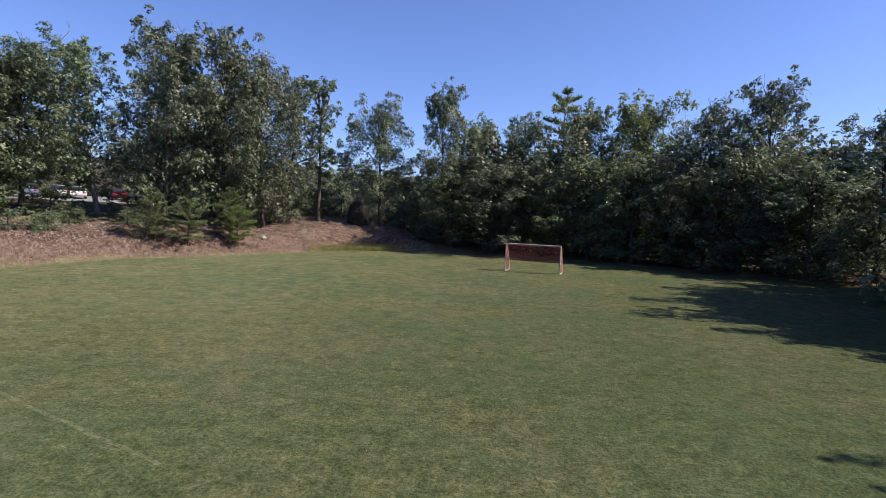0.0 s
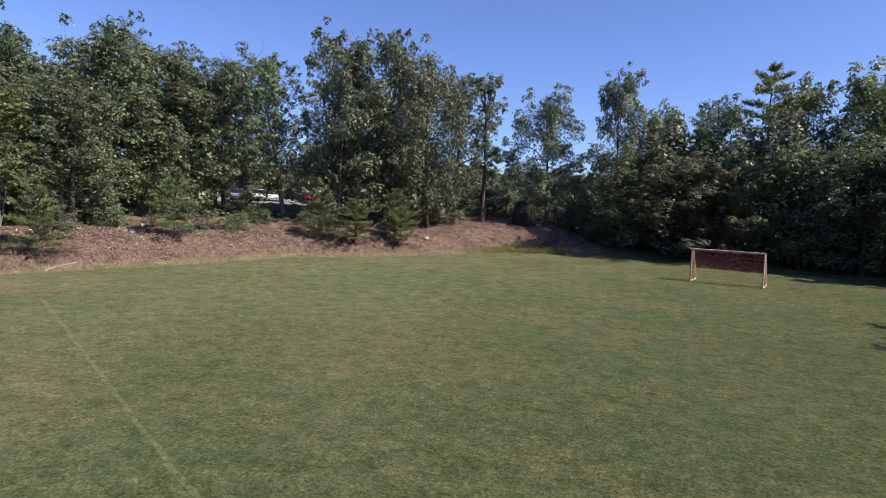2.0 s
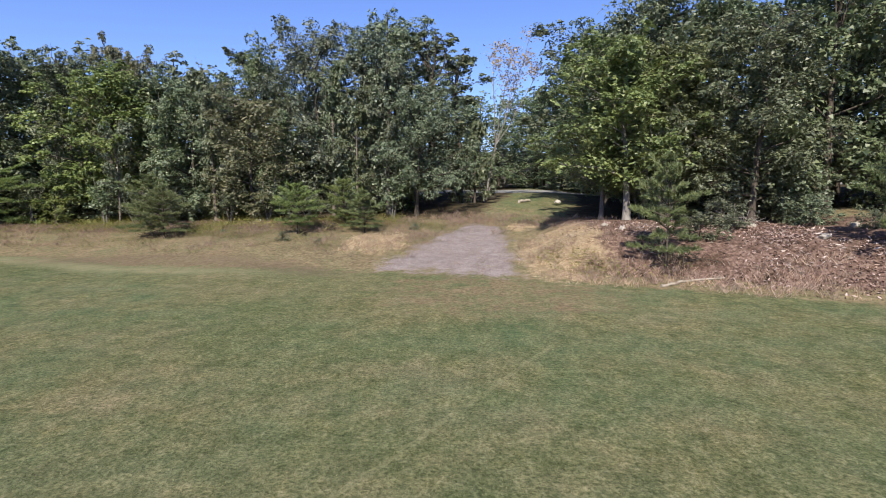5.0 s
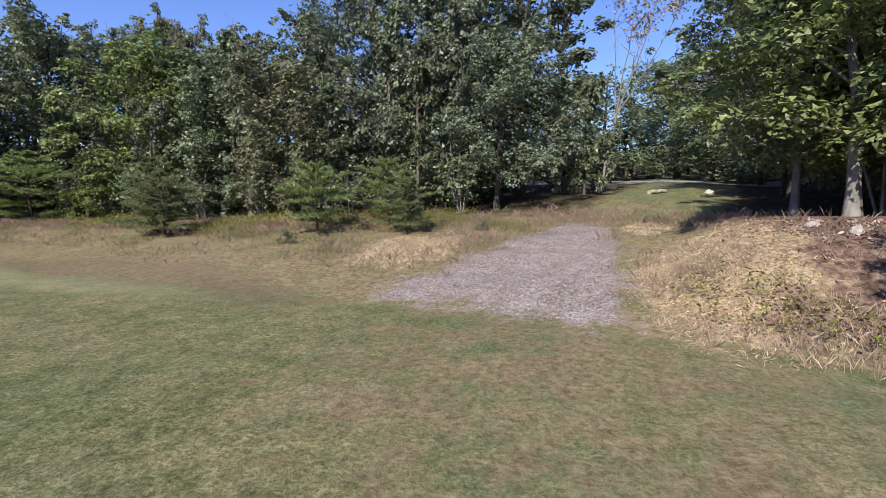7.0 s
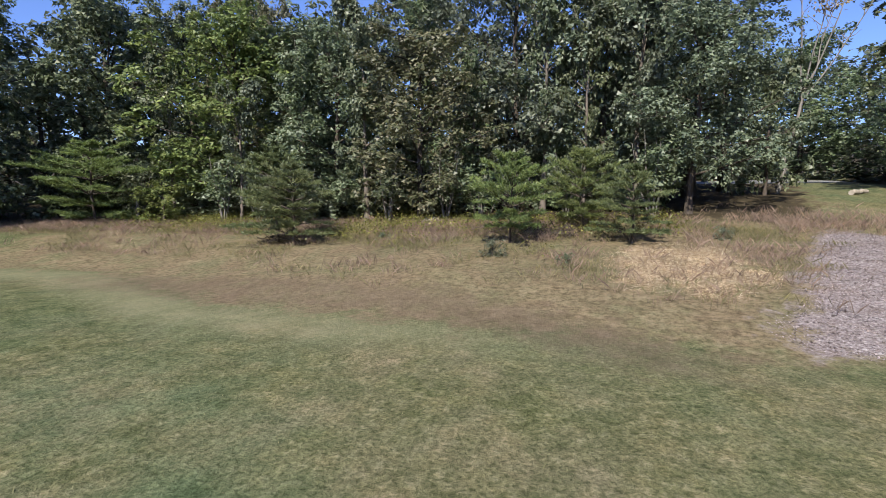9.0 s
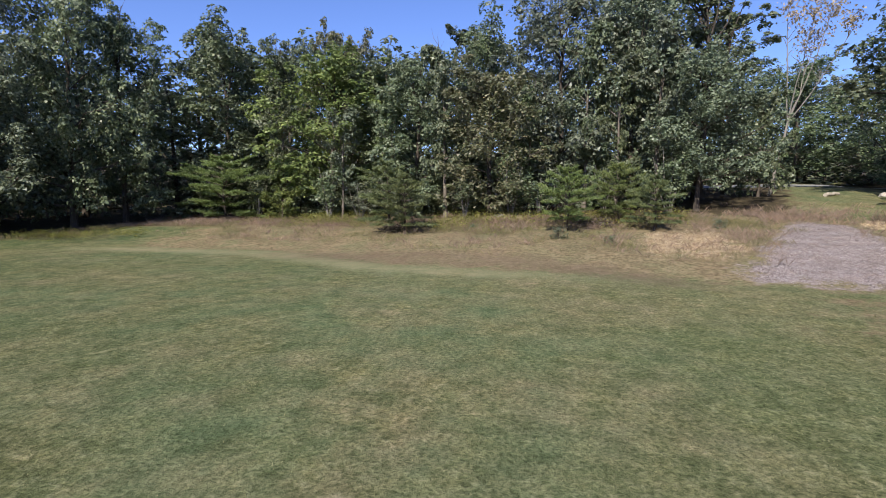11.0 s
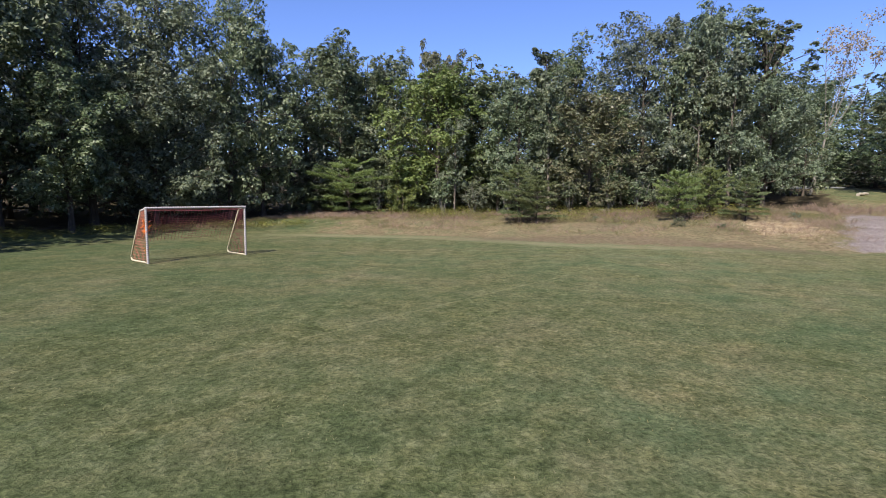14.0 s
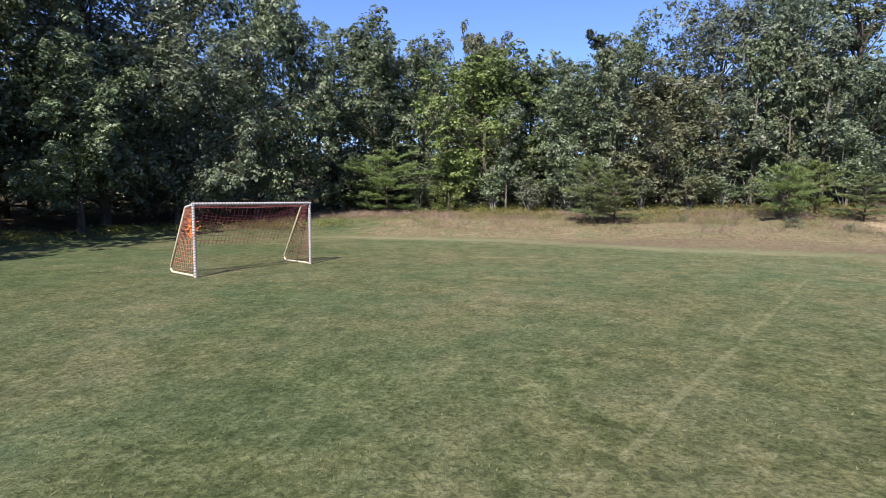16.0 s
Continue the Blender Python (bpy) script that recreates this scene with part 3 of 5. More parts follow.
def conifer(seed, height, radius, base, whorls, arms, tufts, needle, layered=0.25, top=0.0, droop=0.0, stem=1.0):
    """A pine: whorls of level arms that fork into twigs, each ending in a brush of needles."""
    rng = np.random.RandomState(seed)
    wood, crown = Geo(), Geo()
    hs = np.linspace(-0.3, height, 6)
    trunk = np.column_stack([np.cumsum(rng.normal(0, 0.008 * height, 6)), np.cumsum(rng.normal(0, 0.008 * height, 6)), hs])
    trunk[0, :2] = trunk[1, :2] = 0
    wood.tube(trunk, np.interp(hs, [0, height], [0.012 * height * stem + 0.02, 0.012]), 7)
    for w in range(whorls):
        u = min(1.0, (w + 0.3 * rng.uniform()) / max(1, whorls - 1))
        h = height * (base + (0.97 - base) * u)
        c = np.array([np.interp(h, hs, trunk[:, k]) for k in range(3)])
        reach0 = radius * ((1 - u) ** 0.8 * (1 - top) + top * np.sin(np.pi * (0.12 + 0.8 * u)) + 0.06)
        a0 = rng.uniform(0, 6.28)
        for a in range(arms):
            az = a0 + a * 6.283 / arms + rng.normal(0, 0.28)
            reach = reach0 * rng.choice((0.5, 0.8, 1.0, 1.2)) * rng.uniform(0.85, 1.1)
            way = np.array([np.cos(az), np.sin(az), rng.uniform(0.0, 0.35) - droop + 0.5 * u])
            end = c + way * reach
            wood.tube([c, (c + end) / 2 + (0, 0, 0.04 * reach), end], [0.012 + 0.012 * reach, 0.01 + 0.005 * reach, 0.006], 3, False)
            n = max(3, int(tufts * 0.55 * (0.3 + reach / max(radius, 0.1))))
            f = rng.uniform(0.22, 1.05, n) ** 0.7
            side = np.array([-np.sin(az), np.cos(az), 0])
            p = c + way * (reach * f)[:, None] + side * (rng.normal(0, 0.20, n) * reach * (0.35 + 0.8 * f * (1.15 - f)))[:, None]
            p[:, 2] += rng.normal(0, layered * 0.25, n) * reach + 0.06 * reach - 0.10 * reach * f * f
            tip = unit(way * 0.8 + rng.normal(0, 0.35, (n, 3)) + np.array([0, 0, 0.35]))
            for k in range(8):
                d = unit(tip + rng.normal(0, 0.62, (n, 3)))
                x = unit(np.cross(d, rng.normal(size=(n, 3))))
                s = needle * rng.uniform(0.55, 1.05, n)[:, None]
                root = p + tip * s * rng.uniform(-0.5, 0.3, (n, 1))
                q = np.stack([root - x * s * 0.085, root + x * s * 0.085, root + d * s], 1).reshape(-1, 3)
                k3 = np.arange(3 * n).reshape(-1, 3)
                crown.add(q, np.column_stack([k3, k3[:, 2]]))
    return wood, crown


def dying_tree(seed, height):
    """A pale stem that forks low into leaning limbs, with thin tufts of dry leaves at their tips."""
    rng = np.random.RandomState(seed)
    wood, crown = Geo(), Geo()
    fork = np.array([0.07, 0.0, 0.36]) * height
    foot = np.linspace((0, 0, -0.3), fork, 5) + np.array([(0, 0, 0), (0.03, 0.02, 0), (-0.03, 0.05, 0), (0.04, 0, 0), (0, 0, 0)])
    wood.tube(foot, np.linspace(0.10, 0.07, 5), 7)
    wood.tube([(0.05, 0.1, -0.2), (0.35, 0.2, 0.7), (0.55, 0.25, 1.3)], [0.09, 0.07, 0.05], 6)
    for k, (dx, dy, top) in enumerate(((0.05, 0.03, 0.98), (0.15, -0.05, 0.92), (0.27, 0.02, 1.0), (0.20, 0.07, 0.78), (0.32, -0.04, 0.80))):
        tip = np.array([dx, dy, top]) * height
        u = np.linspace(0, 1, 7)[:, None]
        limb = fork + (tip - fork) * u + np.array([0.35, 0, 0]) * np.sin(np.pi * u) * (dx - 0.12) * 3 + rng.normal(0, 0.06, (7, 3)) * (u * (1 - u)) * 4
        wood.tube(limb, np.linspace(0.046, 0.010, 7), 5)
        for _ in range(12):
            q = rng.uniform(0.4, 1.0)
            s = np.array([np.interp(q, u[:, 0], limb[:, j]) for j in range(3)])
            e = s + np.array([rng.normal(0.1, 0.45), rng.normal(0, 0.45), rng.uniform(0.3, 1.1)]) * 0.8
            wood.tube([s, (s + e) / 2 + rng.normal(0, 0.07, 3), e], [0.022, 0.016, 0.007], 4)
            if q > 0.68:
                n = 46
                p = e + rng.normal(0, 0.27, (n, 3))
                crown.leaflets(p, rng.normal(size=(n, 3)), 0.15 * rng.uniform(0.6, 1.4, n), rng)
    return wood, crown


PROTOS = {}


def proto(key, name, label, category, wood, crown, leaf_mat, bark_mat=None):
    several = isinstance(wood, list)
    stems = [g.mesh("stem" if several else "trunk", bark_mat or BARK, True) for g in (wood if several else [wood])]
    PROTOS[key] = (name, label, category, stems, crown.mesh("crown", leaf_mat))


def plant(key, x, y, height=1.0, spin=0.0, width=1.0, label="", sink=0.08, group="woodland trees"):
    """Stands a tree of that kind on the ground, scaled by height and width."""
    name, words, category, wood, crown = PROTOS[key]
    top = thing(name, label or words, category, group)
    for stem in wood:
        part("stem" if len(wood) > 1 else "trunk", stem, None, top)
    part("crown", crown, None, top)
    top.matrix_basis = Matrix.Translation((x, y, float(ground_z(x, y)) - sink)) @ Euler((0, 0, radians(spin))).to_matrix().to_4x4() @ Matrix.Diagonal((width, width, height, 1))
    return top


proto("oak_a", "oak_tree", "tall full green oak tree at the field's edge", "tree", *deciduous(11, 15, 4.6, 0.10, 20, 92, 0.285), LEAF)
proto("oak_b", "oak_tree", "broad dark green oak tree with lobed crown", "tree", *deciduous(23, 15, 4.2, 0.08, 21, 84, 0.29, 0.45, 3), LEAF)
proto("oak_c", "oak_tree", "ragged green oak with open gaps and bare twigs", "tree", *deciduous(37, 15, 3.8, 0.13, 18, 104, 0.27, 0.6, 5, 0.0, 0.05), LEAF)
proto("thin", "young_oak_tree", "slim sparse tree with dark trunk and small crown", "tree", *deciduous(41, 15, 1.9, 0.30, 12, 70, 0.25, 0.6, 4, 0.02, 0.36, 0.95), LEAF)
proto("maple", "maple_tree", "bright yellow-green maple tree in full leaf", "tree", *deciduous(53, 12, 3.6, 0.17, 19, 90, 0.26, 0.5), LEAF_BRIGHT)
proto("turning", "turning_tree", "tree with leaves turning brown and yellow", "tree", *deciduous(61, 10, 3.0, 0.08, 18, 95, 0.23, 0.5), LEAF_TAN)
proto("poplar", "poplar_tree", "upright pointed green tree with dense leaves", "tree", *deciduous(71, 14, 3.1, 0.05, 22, 90, 0.26, 0.75), LEAF)
proto("sapling", "sapling", "small leafy sapling at the wood's edge", "sapling", *deciduous(83, 5, 1.7, 0.08, 11, 46, 0.25, 0.35, twigs=False), LEAF)
proto("bright_sapling", "sapling", "small bright yellow-green sapling", "sapling", *deciduous(87, 4, 1.5, 0.15, 9, 44, 0.22, 0.4, twigs=False), LEAF_BRIGHT)
proto("shrub", "shrub", "low leafy green shrub under the trees", "shrub", *deciduous(91, 3, 1.9, 0.03, 10, 44, 0.24, 0.3, 2, 0.0, 0.3, twigs=False), LEAF)
proto("far_a", "oak_tree", "oak tree deep in the woodland", "tree", *deciduous(101, 15, 4.6, 0.04, 15, 30, 0.50, 0.35, twigs=False), LEAF)
proto("far_b", "oak_tree", "oak tree deep in the woodland", "tree", *deciduous(103, 15, 4.2, 0.03, 15, 30, 0.50, 0.4, 2, twigs=False), LEAF)
proto("snag", "dying_tree", "leaning pale dying tree with sparse tan leaves", "tree", *dying_tree(113, 12.6), LEAF_DRY, BARK_PALE)
proto("pole", "young_oak_tree", "slim pale-stemmed tree at the wood's edge", "tree", *deciduous(167, 11, 1.9, 0.3, 10, 60, 0.26, 0.6, 1, 0.03, 0.1, 1.2), LEAF, BARK_GREY)
proto("pine", "pine_tree", "tall dark pine with layered open branches", "tree", *conifer(121, 16, 2.5, 0.42, 9, 5, 46, 0.50, 0.04, 0.5), NEEDLE)
proto("spruce", "white_pine", "spreading bright pine with drooping layered boughs", "tree", *conifer(131, 6.5, 3.2, 0.06, 7, 10, 150, 0.30, 0.05, 0.62, 0.02), NEEDLE_BRIGHT)
proto("round_pine", "young_pine", "rounded bright green young pine", "young pine", *conifer(137, 3.4, 1.7, 0.18, 8, 7, 84, 0.20, 0.08, 0.55), NEEDLE_BRIGHT)
proto("young_pine", "young_pine", "conical dark green young pine", "young pine", *conifer(139, 3.8, 2.0, 0.15, 9, 6, 96, 0.20, 0.06, 0.45), NEEDLE)
proto("bank_oak", "oak_tree", "tall green oak with clear trunk above the bank", "tree", *deciduous(151, 15, 4.4, 0.22, 19, 106, 0.28, 0.45, 3), LEAF)
proto("back_oak", "oak_tree", "oak tree behind the bank's front row", "tree", *deciduous(171, 15, 4.4, 0.24, 17, 66, 0.31, 0.4), LEAF)
proto("leaning", "oak_tree", "leaning oak with pale grey trunk above the bank", "tree", *deciduous(177, 15, 3.8, 0.17, 19, 92, 0.28, 0.3, 3, 0.22, 0.12), LEAF, BARK_PALE)
proto("maple_clear", "maple_tree", "yellow-green maple with clear stems and high crown", "tree", *deciduous(59, 12, 3.6, 0.24, 18, 90, 0.26, 0.5), LEAF_BRIGHT, BARK_PALE)


def coppice(seed, height):
    """Several thin pale stems from one stool, leafy above."""
    rng = np.random.RandomState(seed)
    stems, crown = [], Geo()
    for k in range(6):
        a = k * 1.05 + rng.normal(0, 0.2)
        tip = np.array([np.cos(a) * rng.uniform(0.3, 0.9), np.sin(a) * rng.uniform(0.3, 0.9), height * rng.uniform(0.75, 1.0)])
        base = np.array([np.cos(a) * 0.03, np.sin(a) * 0.03, -0.12])
        mid = (base + tip) / 2 + rng.normal(0, 0.12, 3)
        stems.append(Geo())
        stems[-1].tube([base, mid, tip], [0.04, 0.03, 0.01], 5, False)
        for _ in range(6):
            c = base + (tip - base) * rng.uniform(0.45, 1.0) + rng.normal(0, 0.3, 3)
            n = 34
            d = unit(rng.normal(size=(n, 3)))
            crown.leaflets(c + d * rng.uniform(0.1, 0.45, (n, 1)) * (1.1, 1.1, 0.7), d * 0.6 + rng.normal(0, 0.4, (n, 3)) + (0, 0, 0.6), 0.15 * rng.uniform(0.6, 1.4, n), rng)
    return stems, crown


proto("coppice", "sapling", "pale many-stemmed sapling at the wood's foot", "sapling", *coppice(173, 3.6), LEAF, BARK_PALE)
proto("far_c", "oak_tree", "distant oak tree behind the woodland", "tree", *deciduous(157, 15, 4.8, 0.02, 14, 10, 0.92, 0.3, twigs=False), LEAF)

# north-west bank, from the track round to the goal
plant("maple_clear", -39.3, 23.6, 0.80, 20, 1.02, "yellow-green maple with several stems above the bank")
plant("maple_clear", -41.5, 26.5, 0.82, 140, 1.0)
plant("maple_clear", -41.9, 22.9, 0.74, 250, 0.75, "yellow-green maple overhanging the grass lane")
plant("oak_c", -37.5, 29.0, 0.68, 60, 0.75)
plant("oak_b", -39.5, 33.5, 0.98, 10, 0.95)
plant("bank_oak", -40.5, 39.5, 1.0, 75, 0.9)
plant("leaning", -33.4, 46.5, 1.05, 178, 1.0)
plant("bank_oak", -37.6, 43.2, 0.98, 310, 0.95)
plant("oak_c", -27.5, 46.5, 1.18, 25, 1.0)
plant("oak_b", -23.6, 49.2, 1.19, 170, 1.02, "very tall broad green oak above the bank")
plant("oak_a", -20.6, 51.0, 1.05, 260, 0.8)
plant("thin", -16.9, 56.4, 1.02, 30, 1.0, "slim dark-trunked oak with sparse high crown")
plant("bank_oak", -10.9, 59.0, 0.92, 130, 0.8)
plant("sapling", -8.6, 62.0, 1.2, 0, 1.2)
plant("oak_c", -4.2, 60.0, 1.16, 215, 0.7)
plant("maple", -0.5, 61.5, 1.18, 15, 0.85)
plant("oak_b", 4.4, 59.6, 0.96, 80, 0.75)
plant("pine", 9.4, 64.0, 1.15, 0, 1.25, "tall dark layered pine rising over the wood")
plant("maple", 11.0, 59.0, 1.36, 40, 1.05)
plant("maple", 15.8, 58.0, 1.40, 170, 1.15)
plant("oak_c", 24.2, 48.6, 1.12, 95, 0.9, "tall oak with open sunlit crown at the wood's edge")
plant("oak_b", 20.5, 52.0, 1.0, 300, 0.8)
plant("oak_c", 29.5, 43.0, 0.88, 55, 0.8)
for k, (x, y) in enumerate(((-3.0, 56.0), (1.5, 54.6), (6.0, 53.8), (10.0, 52.4), (13.5, 50.6), (17.0, 48.6), (20.6, 45.4), (24.0, 42.2))):
    plant(("oak_a", "oak_b", "turning")[k % 3], x, y, (0.66, 0.6, 0.86)[k % 3], k * 67, (0.85, 0.9, 1.0)[k % 3])
# mostly hidden second row, added to keep the sun off the trees in front
for k, (x, y) in enumerate(((5.0, 57.0), (9.5, 55.6), (13.8, 54.0), (17.4, 52.0), (20.2, 48.9), (23.4, 46.6), (26.4, 44.2), (0.6, 57.6))):
    plant("far_b" if k % 2 else "far_a", x, y, (0.78, 0.88, 0.72)[k % 3], k * 61, 0.95, "oak added behind the goal to shade the front row")
for k, (x, y) in enumerate(((-38.6, 25.2), (-40.6, 24.8))):
    plant("coppice", x, y, 1.5 - 0.2 * k, k * 111, 1.3, "many-stemmed young maple above the bank", group="understorey")
plant("sapling", -53.9, 15.75, 1.35, 30, 0.95, "olive leafy sapling beside the dying tree", group="understorey")
# second row behind the bank
for k, (x, y) in enumerate(((-43.5, 36.5), (-45.5, 41.5), (-42.0, 46.0), (-47.5, 31.5), (-31.0, 52.5), (-28.2, 56.5), (-24.2, 56.0), (-20.4, 57.6), (-33.0, 57.0), (-45.0, 50.0))):
    plant("back_oak", x, y, (0.95, 1.05, 0.88)[k % 3], k * 101, (1.0, 0.9)[k % 2])
for k, (x, y) in enumerate(((-16.0, 63.0), (-13.5, 66.0), (-10.5, 64.5), (-7.8, 66.5), (-5.0, 64.0), (-19.5, 64.5), (-22.5, 66.5))):
    plant(("shrub", "sapling")[k % 2], x, y, (0.9, 1.1, 0.7)[k % 3], k * 49, 1.15, group="understorey")
for k in range(16):
    plant("shrub", -36 + k * 2.3, 71 + 3 * math.sin(k * 2.1), 1.2 + 0.35 * (k % 3), k * 71, 1.5, "dense thicket bush beyond the gap", group="understorey")
for k, (x, y) in enumerate(((-60.0, 82.0), (-55.0, 86.0), (-50.5, 88.0), (-46.0, 91.0), (-41.5, 89.0), (-64.0, 76.0), (-37.0, 93.0))):
    plant("far_b" if k % 2 else "far_a", x, y, (0.60, 0.72, 0.54)[k % 3], k * 67, 1.05, "oak tree behind the parked cars")
# east side of the field
for k, (x, y) in enumerate(((32.5, 35.5), (27.5, 31.0), (26.0, 26.0), (28.0, 20.5), (29.5, 13.0), (26.0, 6.4), (28.5, 1.0), (28.0, -7.0), (26.0, -15.0), (20.0, -25.0), (10.0, -30.0), (0.0, -32.0), (-10.0, -31.5))):
    plant(("oak_b", "oak_a", "far_a", "far_b")[k % 4 if k < 3 else 2 + k % 2], x, y, (1.0, 1.06, 0.98, 1.02)[k % 4], k * 83, 0.95)
# mostly unseen second row, added so that less sunlight passes the first
for k, (x, y) in enumerate(((31.0, 31.5), (30.0, 27.5), (29.6, 22.8), (31.0, 17.5), (33.5, 25.0), (24.8, 29.0), (36.5, 33.0), (36.8, 28.0), (36.0, 22.0), (35.5, 38.5), (34.0, 14.0), (38.5, 25.5))):
    plant("far_b" if k % 2 else "far_a", x, y, (1.05, 0.98, 0.9)[k % 3], k * 57, 1.05)
for k, (x, y) in enumerate(((26.4, 23.9), (27.0, 20.4), (27.2, 27.2))):
    plant("oak_a", x, y, 1.06, k * 130, 1.0)
# south-west corner behind the second goal
plant("oak_a", -33.9, -29.3, 1.0, 15, 1.0)
plant("bank_oak", -29.0, -30.5, 1.12, 120, 1.0)
plant("oak_b", -38.0, -27.5, 1.05, 220, 0.95)
plant("bank_oak", -24.5, -31.0, 1.15, 300, 1.1)
plant("bank_oak", -36.0, -26.6, 0.70, 80, 0.7, "smaller oak with clear trunk at the wood's edge")
plant("bank_oak", -31.0, -27.8, 0.66, 10, 0.7, "smaller oak with clear trunk at the wood's edge")
plant("oak_a", -42.0, -25.5, 1.12, 160, 0.85)
plant("oak_c", -45.5, -25.0, 1.0, 40, 0.8)
# two unseen trees, added to shade the corner from the east
plant("far_a", -20.5, -27.9, 0.85, 200, 0.9)
plant("far_b", -15.2, -29.6, 0.95, 20, 1.0)
for k, (x, y) in enumerate(((-47.0, -30.5), (-53.5, -25.5), (-41.0, -34.0), (-34.0, -36.5), (-59.0, -21.5), (-28.0, -37.5))):
    plant("far_b" if k % 2 else "far_a", x, y, (0.92, 1.0, 0.86)[k % 3], k * 77, 1.1)
# west wood
plant("spruce", -47.8, -18.6, 0.66, 0, 0.98)
plant("poplar", -51.5, -21.0, 1.08, 90, 1.2)
plant("oak_c", -54.5, -17.5, 0.92, 250, 0.8)
plant("maple", -51.5, -12.4, 1.0, 20, 1.2)
plant("poplar", -53.8, -9.0, 0.80, 180, 1.15)
plant("turning", -54.6, -12.9, 1.45, 70, 0.85, "tall pointed tree with paling leafy tip")
plant("oak_a", -54.8, -1.6, 0.90, 200, 0.85)
plant("bright_sapling", -48.0, -14.1, 0.62, 0, 0.85, "small bright yellow sapling under the trees")
plant("oak_b", -51.0, -5.5, 0.72, 310, 0.8)
plant("turning", -48.2, 0.2, 0.90, 140, 1.05, "tree turning brown and yellow at the wood's edge")
plant("thin", -58.0, -4.0, 0.95, 200, 1.2)
plant("oak_a", -52.0, 4.0, 0.95, 70, 0.9)
plant("oak_b", -51.0, 8.2, 0.88, 20, 0.8)
plant("oak_c", -55.5, 9.0, 1.04, 330, 0.95)
plant("thin", -53.0, 12.2, 0.92, 120, 1.3)
plant("bank_oak", -48.9, 11.7, 0.62, 60, 0.66, "small oak with clear pale stem beside the track")
plant("thin", -57.0, 14.5, 0.86, 10, 1.2)
plant("snag", -54.9, 16.5, 1.0, 97, 1.0)
plant("oak_a", -51.5, 25.5, 0.92, 240, 1.0)
plant("oak_b", -46.5, 27.5, 1.02, 45, 0.9)
plant("oak_a", -66.0, 27.5, 0.72, 170, 0.9)
plant("oak_b", -72.0, 22.5, 0.72, 80, 1.0)
plant("oak_c", -62.0, 33.0, 0.8, 80, 0.9)

# understorey along the wood's foot
rng = np.random.RandomState(5)
for k in range(34):
    y = -24 + k * 1.15
    if 10.5 < y < 22 or k % 5 in (2, 4):
        continue
    x = -50.5 - 1.5 * rng.uniform() + 0.03 * y * (y > 0)
    plant(("sapling", "shrub", "sapling")[k % 3], x, y, rng.uniform(0.6, 1.05), rng.uniform(0, 360), rng.uniform(0.75, 1.1), group="understorey")
for k, (x, y) in enumerate(((-38.2, 30.5), (-39.0, 36.5), (-37.5, 40.5), (-36.2, 44.5), (-31.0, 48.0), (-26.5, 50.5), (-20.5, 54.0), (-17.5, 60.5), (-7.0, 61.0),
                           (-5.5, 58.6), (1.0, 57.8), (5.5, 57.5), (-43.5, 29.0), (-44.0, 35.0), (13.6, 57.0), (18.0, 53.0), (21.5, 49.6))):
    plant(("shrub", "sapling", "bright_sapling")[k % 3], x, y, rng.uniform(0.65, 1.0), rng.uniform(0, 360), rng.uniform(0.8, 1.2), group="understorey")

for k, (x, y) in enumerate(((-50.0, -15.2), (-49.6, 5.6), (-49.2, -10.2), (-49.8, -6.8), (-48.9, -2.8), (-49.4, 2.4), (-49.0, 7.4), (-49.4, 9.6))):
    plant("pole", x, y, (0.85, 1.0, 0.7)[k % 3], k * 77, (0.6, 0.75, 0.55)[k % 3])

for k, (x, y) in enumerate(((-48.6, -16.4), (-48.8, -11.0), (-48.4, -8.4), (-47.6, -1.2), (-47.4, 1.6), (-46.8, 3.4), (-47.2, 6.8), (-47.6, 10.2), (-46.4, 4.8), (-48.2, -5.8))):
    plant("coppice", x, y, (0.8, 1.0, 0.65)[k % 3], k * 63, (0.9, 1.1)[k % 2], group="understorey")

# pines on the bank and by the track
plant("young_pine", -43.4, -4.3, 0.98, 10, 1.15, group="young pines")
plant("young_pine", -42.6, -3.1, 0.80, 100, 1.0, group="young pines")
plant("round_pine", -42.2, 5.3, 0.85, 0, 0.85, group="young pines")
plant("young_pine", -42.8, 9.2, 0.66, 60, 0.8, group="young pines")
plant("round_pine", -44.6, 7.6, 0.85, 200, 0.8, group="young pines")
plant("young_pine", -32.0, 23.2, 1.12, 30, 0.82, group="young pines")
plant("young_pine", -30.4, 30.9, 1.16, 140, 0.95, group="young pines")
plant("young_pine", -24.2, 39.5, 1.0, 0, 1.0, group="young pines")
plant("young_pine", -22.4, 40.8, 0.92, 90, 1.0, group="young pines")
plant("young_pine", -20.9, 44.6, 1.05, 200, 0.95, group="young pines")
plant("round_pine", -19.9, 43.5, 0.95, 20, 0.85, group="young pines")

